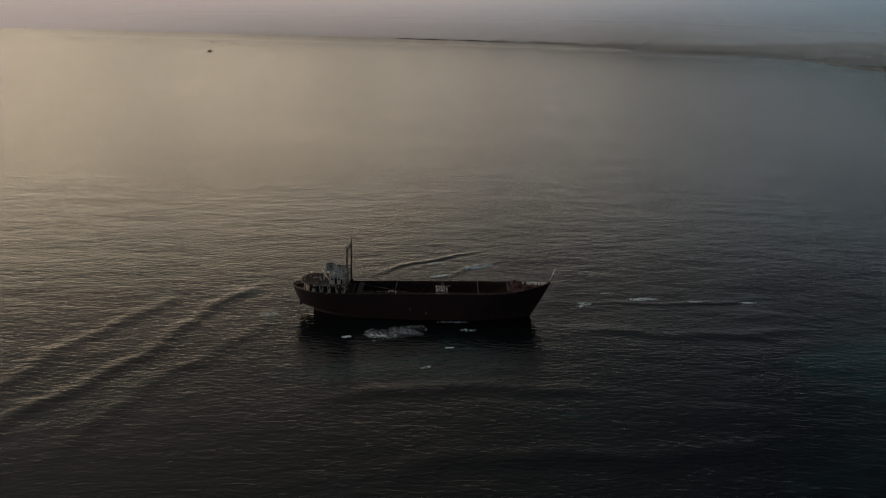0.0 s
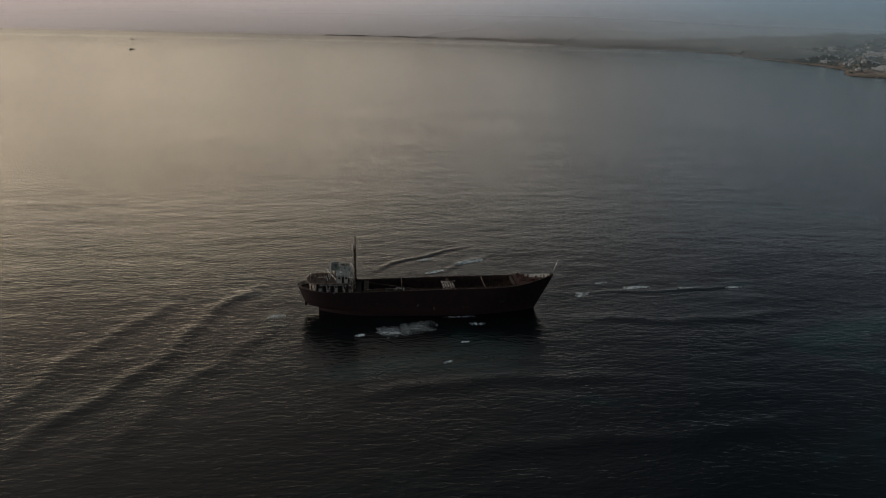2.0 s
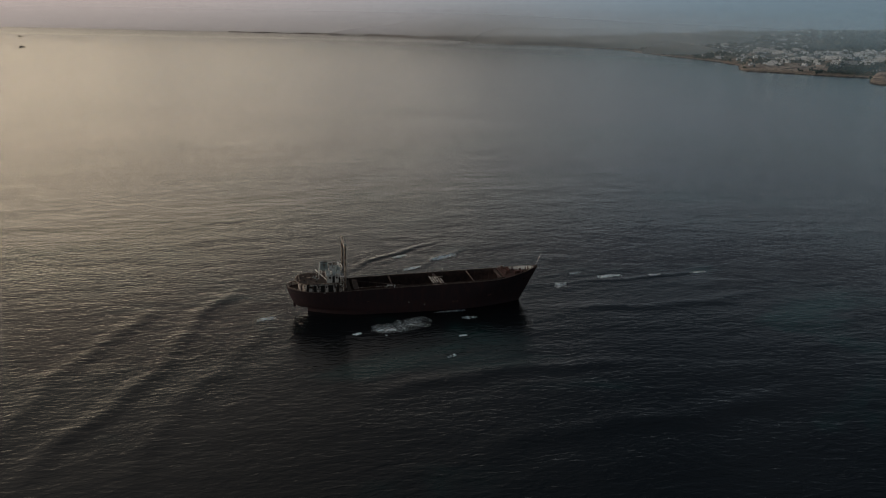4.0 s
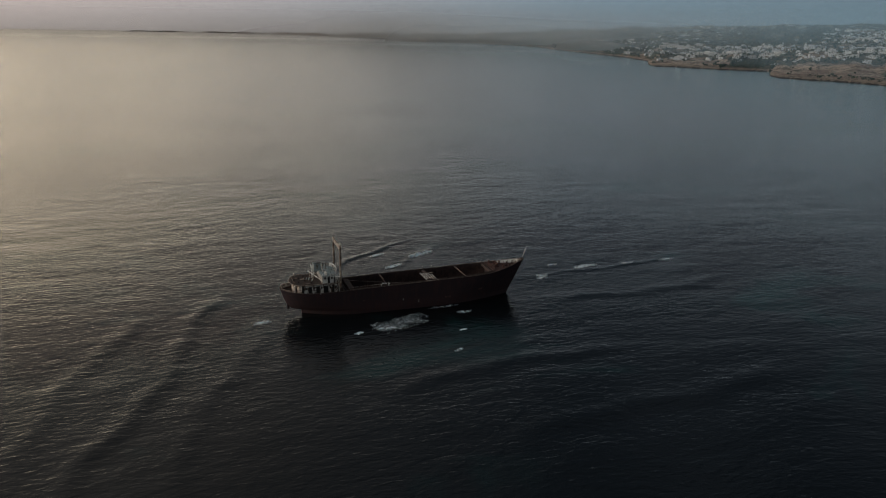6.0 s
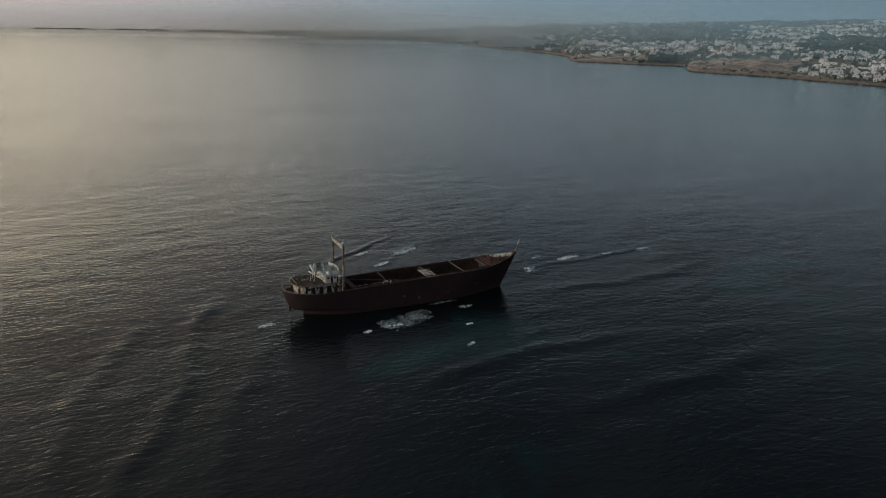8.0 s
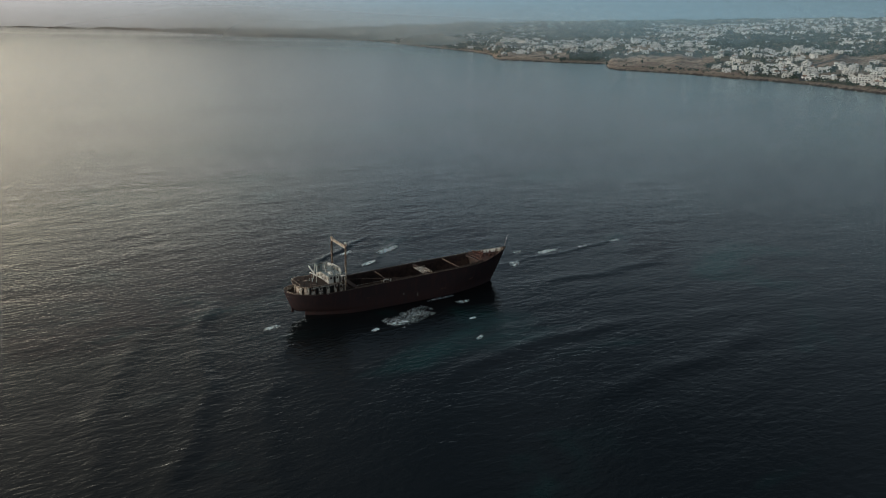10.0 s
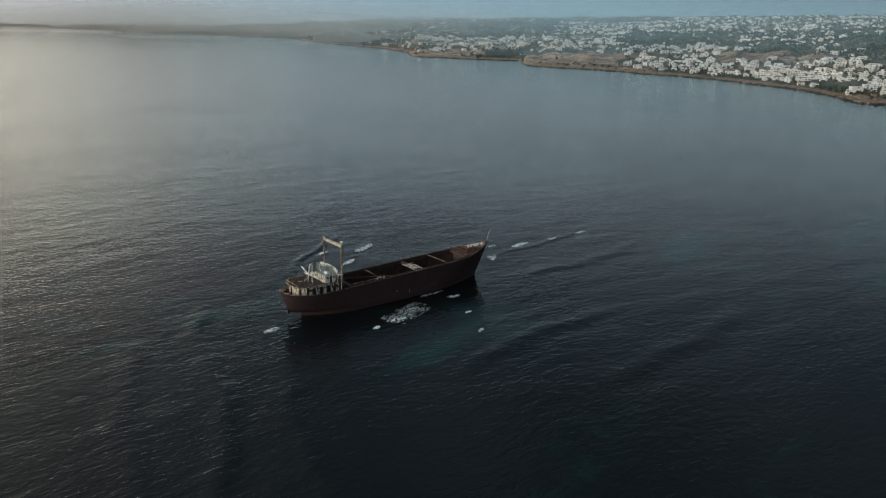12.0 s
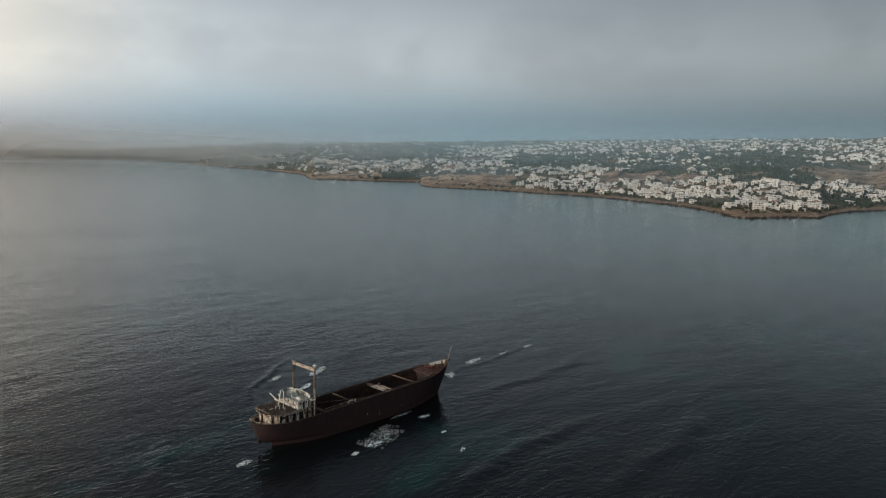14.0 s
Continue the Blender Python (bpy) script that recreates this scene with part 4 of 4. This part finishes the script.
# ---------------------------------------------------------------- foam
def foam(cx, cy, lx, ly, turn, fill, seed, cell=1.1, label="broken white foam on dark water"):
    """Lace of foam lying on the water: bubbles' edges stay, their middles are open water; thick inside, torn at the rim."""
    step = 0.16
    nu, nv = int(2 * lx / step), int(2 * ly / step)
    pts = {}
    us, vs = np.meshgrid(np.arange(nu + 1) * step - lx, np.arange(nv + 1) * step - ly)
    wx, wy = us.copy(), vs.copy()
    c, s = math.cos(radians(turn)), math.sin(radians(turn))
    gx, gy = cx + wx * c - wy * s, cy + wx * s + wy * c
    gz = swell(gx, gy)
    bm = bmesh.new()
    for j in range(nv):
        for i in range(nu):
            u, v = (us[j, i] + step / 2) / lx, (vs[j, i] + step / 2) / ly
            rim = 1 - math.hypot(u, v)
            p = Vector((gx[j, i], gy[j, i], seed * 7.3))
            rim += 0.55 * noise.noise(p * 0.22) + 0.25 * noise.noise(p * 0.7)
            if rim < 0.02:
                continue
            q = p + Vector((noise.noise(p * 0.9), noise.noise(p * 0.9 + Vector((9, 0, 0))), 0)) * 0.5
            d = noise.voronoi(q / cell)[0]
            if d[1] - d[0] > fill * (0.15 + 1.2 * min(rim, 0.8)) + 0.12 * noise.noise(p * 2.3):
                continue
            corner = []
            for a, b in ((j, i), (j, i + 1), (j + 1, i + 1), (j + 1, i)):
                if (a, b) not in pts:
                    pts[(a, b)] = bm.verts.new((gx[a, b], gy[a, b], gz[a, b] + 0.16 + 0.06 * noise.noise(Vector((gx[a, b], gy[a, b], 0)) * 2)))
                corner.append(pts[(a, b)])
            bm.faces.new(corner)
    tagged(part("foam_patch", bm, FOAM, smooth=True), label, "foam", "foam on the sea", "stuff")


foam(-7.6, -18.4, 10.6, 5.0, 22, 0.075, 1, 0.8, "lacy white foam beside the hull")
foam(-13.5, -21.5, 4.6, 2.4, 18, 0.24, 13, 1.1, "thick white foam beside the hull")
foam(10.0, -8.4, 5.4, 0.7, 3, 0.14, 2, 0.8, "thin lacy foam beside the hull")
foam(-22.0, -23.0, 1.7, 0.9, 24, 0.5, 3, 0.8)
foam(20.5, 52.0, 7.5, 1.7, 30, 0.42, 4, 1.2, "white crest of a breaking swell")
foam(5.5, 39.0, 4.6, 1.2, 28, 0.38, 5, 1.1, "white crest of a breaking swell")
foam(3.5, 55.5, 3.6, 1.3, 35, 0.22, 14, 1.0)
foam(79.5, 19.0, 5.8, 1.8, 4, 0.30, 6, 1.2, "white crest of a breaking swell")
foam(97.0, 17.8, 3.0, 0.8, 2, 0.34, 15, 1.0, "white crest of a breaking swell")
foam(116.0, 18.6, 4.0, 0.8, 4, 0.5, 7, 1.0, "white crest of a breaking swell")
foam(56.0, 11.5, 4.2, 2.4, 30, 0.20, 8, 1.1)
foam(66.0, 24.0, 3.4, 0.9, 8, 0.34, 16, 1.0)
foam(-49.0, -6.6, 3.0, 1.3, 20, 0.18, 9, 0.9, "lacy white foam under the stern")
foam(15.3, -14.6, 2.6, 1.6, 5, 0.17, 10, 0.9)
foam(9.3, -29.2, 1.6, 0.6, 8, 0.6, 12, 0.8)
foam(3.3, -43.0, 2.2, 0.9, 30, 0.18, 17, 0.8)


# ---------------------------------------------------------------- the far fishing boat
def fishing_boat(m):
    b = root("fishing_boat", m, "small dark fishing boat far out", "boat", "boats far out")
    bm = bmesh.new()
    slab(bm, [(-9, -2.2), (4, -2.4), (8, -1.2), (10.5, 0), (8, 1.2), (4, 2.4), (-9, 2.2)], -0.5, 2.2)
    part("hull", bm, HULL, b)
    part("cabin", box(bmesh.new(), -6, 0, -1.7, 1.7, 2.2, 4.8), HOLD, b)
    part("mast", rod(bmesh.new(), (1.0, 0, 2.2), (1.0, 0, 6.5), 0.18, 0.12), HOLD, b)
    return b


boat = fishing_boat(pose(*BOAT_NEAR, 0, 0, 20))
copy_thing(boat, pose(*BOAT_FAR, 0, 0, 5))


# ---------------------------------------------------------------- the town
def house(kind, seed):
    """One pale stucco building: blocks, roof edges, windows, a door."""
    rng = random.Random(seed)
    label, category = {"villa": ("white two-storey stucco villa with flat roofs", "house"), "tiled": ("cream stucco house under a clay tile roof", "house"),
                       "terrace": ("long white terrace of holiday flats", "apartment building"), "block": ("pale apartment block with balconies", "apartment building"),
                       "hotel": ("large white hotel with stepped storeys", "hotel")}[kind]
    h = root({"villa": "villa", "tiled": "house", "terrace": "terrace_building", "block": "apartment_building", "hotel": "hotel"}[kind], pose(0, 0, -200), label, category, "buildings of the town")
    blocks = {"villa": [(-7, 6, -5, 5, 0, 3.6), (-6, 2, -3.5, 5, 3.6, 7.0), (2.4, 8, -4, 3, 0, 5.4)],
              "tiled": [(-7, 7, -5, 5, 0, 6.2)],
              "terrace": [(-24, 24, -5, 5, 0, 6.6), (-20, -9, -4, 5, 6.6, 9.6), (3, 19, -4, 5, 6.6, 9.6)],
              "block": [(-9, 3, -5, 5, 0, 6.6), (-7, 2, -3.5, 5, 6.6, 9.6), (3.3, 10, -3, 6, 0, 9.6)],
              "hotel": [(-42, 42, -8, 8, 0, 11), (-30, 26, -6, 8, 11, 17), (-34, -12, -9, 4, 17, 20.5), (46, 78, -7, 7, 0, 9)]}[kind]
    for x0, x1, y0, y1, z0, z1 in blocks:
        low = z0 - (6 if z0 == 0 else 0)
        part("wall", box(bmesh.new(), x0, x1, y0, y1, low, z1), STUCCO, h)
        bm = bmesh.new()
        for a in ((x0 - 0.2, x1 + 0.2, y0 - 0.2, y0 + 0.15), (x0 - 0.2, x1 + 0.2, y1 - 0.15, y1 + 0.2), (x0 - 0.2, x0 + 0.15, y0 + 0.15, y1 - 0.15), (x1 - 0.15, x1 + 0.2, y0 + 0.15, y1 - 0.15)):
            box(bm, *a, z1 - 0.2, z1 + 0.6)
        if kind != "tiled":
            part("parapet", bm, STUCCO, h)
        else:
            bm.free()
        floors = max(int((z1 - z0) / 3.0), 1)
        for f in range(floors):
            z = z0 + f * 3.05 + 0.7
            step = {"villa": 3.4, "tiled": 3.6, "terrace": 4.8, "block": 4.4, "hotel": 7.0}[kind]
            x = x0 + step * 0.55
            while x < x1 - 1.0:
                w = rng.uniform(0.8, 1.5) * (1.0 if kind in ("villa", "tiled") else 1.3)
                tall = rng.choice((1.4, 2.1))
                part("window", box(bmesh.new(), x - w, x + w, y0 - 0.08, y0 + 0.1, z + (0.5 if tall < 2 else 0), z + 0.3 + tall), PANE, h)
                x += step
            for xe in (x0, x1):
                if kind in ("villa", "tiled", "block") and xe == x0:
                    part("window", box(bmesh.new(), xe - 0.08, xe + 0.08, -1.2, 0.8, z + 0.4, z + 1.9), PANE, h)
        if kind in ("terrace", "block", "hotel"):
            for f in range(1, floors):
                part("balcony", box(bmesh.new(), x0 + 1, x1 - 1, y0 - 1.5, y0 - 0.02, z0 + f * 3.05 - 0.15, z0 + f * 3.05 + 0.9 * (kind != "hotel") + 0.1), STUCCO, h)
    if kind in ("villa", "block", "tiled"):
        # porch under a slab; a dark panel on the wall paints in its shade
        x0, x1, y0 = blocks[0][0], blocks[0][1], blocks[0][2]
        w = (x1 - x0) * rng.uniform(0.3, 0.5)
        a = rng.uniform(x0, x1 - w)
        part("porch_roof", box(bmesh.new(), a, a + w, y0 - 3.0, y0 - 0.02, 2.7, 2.95), STUCCO, h)
        for px in (a + 0.2, a + w - 0.2):
            part("porch_post", box(bmesh.new(), px - 0.18, px + 0.18, y0 - 2.9, y0 - 2.5, -3, 2.7), STUCCO, h)
        part("porch_opening", box(bmesh.new(), a + 0.4, a + w - 0.4, y0 - 0.12, y0 + 0.1, 0.1, 2.5), PANE, h)
    if kind == "tiled":
        bm = bmesh.new()
        v = [bm.verts.new(c) for c in ((-7.6, -5.6, 6.2), (7.6, -5.6, 6.2), (7.6, 5.6, 6.2), (-7.6, 5.6, 6.2), (-3.2, 0, 8.7), (3.2, 0, 8.7))]
        for f in ((0, 1, 5, 4), (1, 2, 5), (2, 3, 4, 5), (3, 0, 4), (3, 2, 1, 0)):
            bm.faces.new([v[i] for i in f])
        part("roof", bm, TILE, h)
    part("door", box(bmesh.new(), -0.6, 0.6, blocks[0][2] - 0.1, blocks[0][2] + 0.1, 0, 2.2), TILE, h)
    return h


def turned(az, r, spin):
    x, y, z = spot(az, r)
    return pose(x, y, z - 0.3, 0, 0, -az + spin)


def shore_r(az):
    return float(np.interp(az, SHORE_AZ, SHORE_R))


KINDS = [house("villa", 1), house("villa", 2), house("villa", 3), house("villa", 4), house("tiled", 5)]
LONG = [house("terrace", 6), house("block", 7), house("block", 8)]
GRAND = house("hotel", 9)
TAKEN = []


def settle(proto, az, r, spin):
    x, y, _ = spot(az, r)
    TAKEN.append((x, y, 11 if proto in KINDS else 26))
    if not proto.get("placed"):
        proto["placed"] = 1
        proto.matrix_basis = turned(az, r, spin) @ Matrix.Diagonal((0.8, 0.8, 0.86, 1) if proto in KINDS else (1, 1, 0.9, 1))
        return proto
    return copy_thing(proto, turned(az, r, spin))


def bare(az, r):
    """Open ground: the headlands, the ploughed plots and the rocky strip along the water."""
    return r - shore_r(az) < 62 or share(DRY_PLAN, az, r) > 0.45


def free(x, y, gap):
    return all((x - a) ** 2 + (y - b) ** 2 > (gap + c * 0.5) ** 2 for a, b, c in TAKEN)


# the hotels and the long terraces that stand out
for az, r, spin in LANDMARKS_HOTEL:
    settle(GRAND, az, r, spin)
for az, r, spin in LANDMARKS_LONG:
    settle(LONG[0], az, r, spin)
for k, (az, r, spin) in enumerate(LANDMARKS_BLOCK):
    settle(LONG[1 + k % 2], az, r, spin)

rng = random.Random(21)
count = 0
while count < 235:
    az = rng.uniform(46.0, 78.5)
    r = shore_r(az) + 66 + 640 * rng.random() ** 1.2
    x, y, z = spot(az, r)
    if r > 2360 or rng.random() > share(TOWN_PLAN, az, r) or bare(az, r) or not free(x, y, 7):
        continue
    settle(rng.choice(KINDS) if rng.random() < 0.84 else rng.choice(LONG[1:]), az, r, rng.choice((0, 0, 0, 90)) + rng.uniform(-22, 22))
    count += 1


def far_town():
    """The streets too far off to tell house from house."""
    rng = random.Random(31)
    verts, faces, mats = [], [], []

    def block(cx, cy, cz, w, d, h, spin, m):
        c, s = math.cos(spin), math.sin(spin)
        i = len(verts)
        for z in (cz - 6 if m == 0 else cz, cz + h):
            for u, v in ((-w, -d), (w, -d), (w, d), (-w, d)):
                verts.append((cx + u * c - v * s, cy + u * s + v * c, z))
        for f in ((4, 5, 6, 7), (0, 1, 5, 4), (1, 2, 6, 5), (2, 3, 7, 6), (3, 0, 4, 7)):
            faces.append([i + k for k in f])
            mats.append(m)

    made = tried = 0
    while made < 2700 and tried < 24000:
        tried += 1
        az = rng.uniform(12.0, 82)
        rs = shore_r(az)
        r = rs + 90 + rng.random() ** 1.05 * (4850 - rs - 90)
        x, y, z = spot(az, r)
        crowd = 0.35 * noise.noise(Vector((x * 0.006, y * 0.006, 1.0)))
        if rng.random() > (share(TOWN_PLAN, az, r) * (0.75 + crowd) + 0.035) or bare(az, r) or not free(x, y, 8):
            continue
        spin = -radians(az) + rng.uniform(-0.5, 0.5)
        w, d, h = rng.uniform(3.5, 9), rng.uniform(3.5, 5.5), rng.choice((3.2, 3.4, 6.0, 6.2))
        if rng.random() < 0.08:
            w, h = w * 2.4, 7.0
        block(x, y, z, w, d, h, spin, 0)
        if rng.random() < 0.45:
            block(x + rng.uniform(-2, 2), y + rng.uniform(-2, 2), z + h, w * rng.uniform(0.3, 0.7), d * 0.7, 3.0, spin, 2)
        # dark window bands on the side to the bay
        c, s = math.cos(spin), math.sin(spin)
        for f in range(int(h / 3)):
            for k in (-0.55, 0.1, 0.6):
                if rng.random() < 0.7:
                    side = -1
                    px, py = x + k * w * c - side * d * s * 1.0, y + k * w * s + side * d * c * 1.0
                    block(px, py, z + f * 3 + 0.7, 1.15, 0.12, 1.7, spin, 1)
        made += 1
    me = bpy.data.meshes.new("far_town")
    me.from_pydata(verts, [], faces)
    for m in (TOWN, PANE, TOWN):
        me.materials.append(m)
    me.polygons.foreach_set("material_index", mats)
    tagged(new("far_town", me), "pale scattered houses of a seaside town", "houses", kind="stuff")


def leafy(verts, faces, x, y, z, size, rng, lumps):
    t = (1 + 5 ** 0.5) / 2
    ico = [(-1, t, 0), (1, t, 0), (-1, -t, 0), (1, -t, 0), (0, -1, t), (0, 1, t), (0, -1, -t), (0, 1, -t), (t, 0, -1), (t, 0, 1), (-t, 0, -1), (-t, 0, 1)]
    tri = [(0, 11, 5), (0, 5, 1), (0, 1, 7), (0, 7, 10), (0, 10, 11), (1, 5, 9), (5, 11, 4), (11, 10, 2), (10, 7, 6), (7, 1, 8),
           (3, 9, 4), (3, 4, 2), (3, 2, 6), (3, 6, 8), (3, 8, 9), (4, 9, 5), (2, 4, 11), (6, 2, 10), (8, 6, 7), (9, 8, 1)]
    for _ in range(lumps):
        s = size * rng.uniform(0.22, 0.36)
        ox, oy, oz = x + rng.gauss(0, size * 0.38), y + rng.gauss(0, size * 0.38), z + size * rng.uniform(0.15, 0.95)
        i = len(verts)
        for a, b, c in ico:
            j = rng.uniform(0.6, 1.25) * s * 0.55
            verts.append((ox + a * j, oy + b * j, oz + c * j))
        faces.extend([(i + a, i + b, i + c) for a, b, c in tri])


def woods():
    rng = random.Random(41)
    verts, faces = [], []
    made = 0
    while made < 8500:
        az = rng.uniform(14, 84)
        rs = shore_r(az)
        u = rng.random() ** 1.5
        r = rs + 32 + u * (4880 - rs - 32)
        x, y, z = spot(az, r)
        thick = 0.25 + 0.75 * share(WOOD_PLAN, az, r) - 0.06 * share(TOWN_PLAN, az, r) + 0.35 * noise.noise(Vector((x * 0.011, y * 0.011, 5.0)))
        if rng.random() > thick or (bare(az, r) and rng.random() < 0.93) or not free(x, y, 1):
            continue
        far = (r - 1100) / 3000
        leafy(verts, faces, x, y, z - 0.5, rng.uniform(3.5, 7.5) * (1 + 0.45 * max(far, 0)), rng, 5)
        made += 1
    for _ in range(520):
        az = rng.uniform(47, 82)
        r = shore_r(az) + rng.uniform(55, 110)
        x, y, z = spot(az, r)
        if noise.noise(Vector((x * 0.015, y * 0.015, 2.0))) > -0.1 and free(x, y, 1):
            leafy(verts, faces, x, y, z - 0.5, rng.uniform(2.0, 4.5), rng, 5)
    me = bpy.data.meshes.new("far_trees")
    me.from_pydata(verts, [], faces)
    me.materials.append(LEAF)
    tagged(new("far_trees", me), "dark green trees and scrub between the houses", "trees", kind="stuff")


def shore_rocks():
    rng = random.Random(51)
    verts, faces = [], []
    for _ in range(1500):
        az = rng.uniform(30, 80)
        r = shore_r(az) + 9 * math.sin(az * 7.1) + 6 * math.sin(az * 17.3 + 1) + rng.gauss(4, 9)
        x, y, _z = spot(az, r)
        z = float(sea_level(np.array(r))) + 0.2
        leafy(verts, faces, x, y, z - 0.9, rng.uniform(1.2, 3.4), rng, 1)
    me = bpy.data.meshes.new("shore_rocks")
    me.from_pydata(verts, [], faces)
    me.materials.append(SHORE)
    tagged(new("shore_rocks", me), "dark wet rocks along the shoreline", "rocks", kind="stuff")


SAND = material("pale_sandy_track", plain_look((0.34, 0.28, 0.21), (0.44, 0.37, 0.29), 0.2, 0.95))
SHORE = material("wet_shore_rock", plain_look((0.12, 0.10, 0.085), (0.32, 0.28, 0.235), 0.3, 0.8, 0.3))


def road(points, half, mat, label):
    bm = bmesh.new()
    old = None
    for k in range(len(points) - 1):
        (a0, r0), (a1, r1) = points[k], points[k + 1]
        for s in np.linspace(0, 1, 8)[:-1] if k < len(points) - 2 else np.linspace(0, 1, 8):
            az, r = a0 + (a1 - a0) * s, r0 + (r1 - r0) * s
            x, y, z = spot(az, r)
            x2, y2, _ = spot(a0 + (a1 - a0) * (s + 0.01), r0 + (r1 - r0) * (s + 0.01))
            d = Vector((x2 - x, y2 - y)).normalized()
            pair = [bm.verts.new((x - d.y * half * e, y + d.x * half * e, z + 1.0)) for e in (-1, 1)]
            TAKEN.append((x, y, half * 2))
            if old:
                bm.faces.new((old[0], old[1], pair[1], pair[0]))
            old = pair
    bmesh.ops.solidify(bm, geom=bm.faces[:], thickness=0.8)
    tagged(part("road", bm, mat), label, "road", kind="structure")


road(ROAD, 5.5, TAR, "grey asphalt road curving up from the shore")
road([(az, shore_r(az) + 30 + 6 * math.sin(az * 2.3)) for az in np.arange(51.0, 73.0, 0.8)], 2.2, SAND, "pale sandy track along the shore")
road([(az, shore_r(az) + 62 + 14 * math.sin(az * 3.1)) for az in np.arange(45.8, 52.0, 0.6)], 2.5, SAND, "pale sandy track over the headland")
far_town()
woods()
shore_rocks()
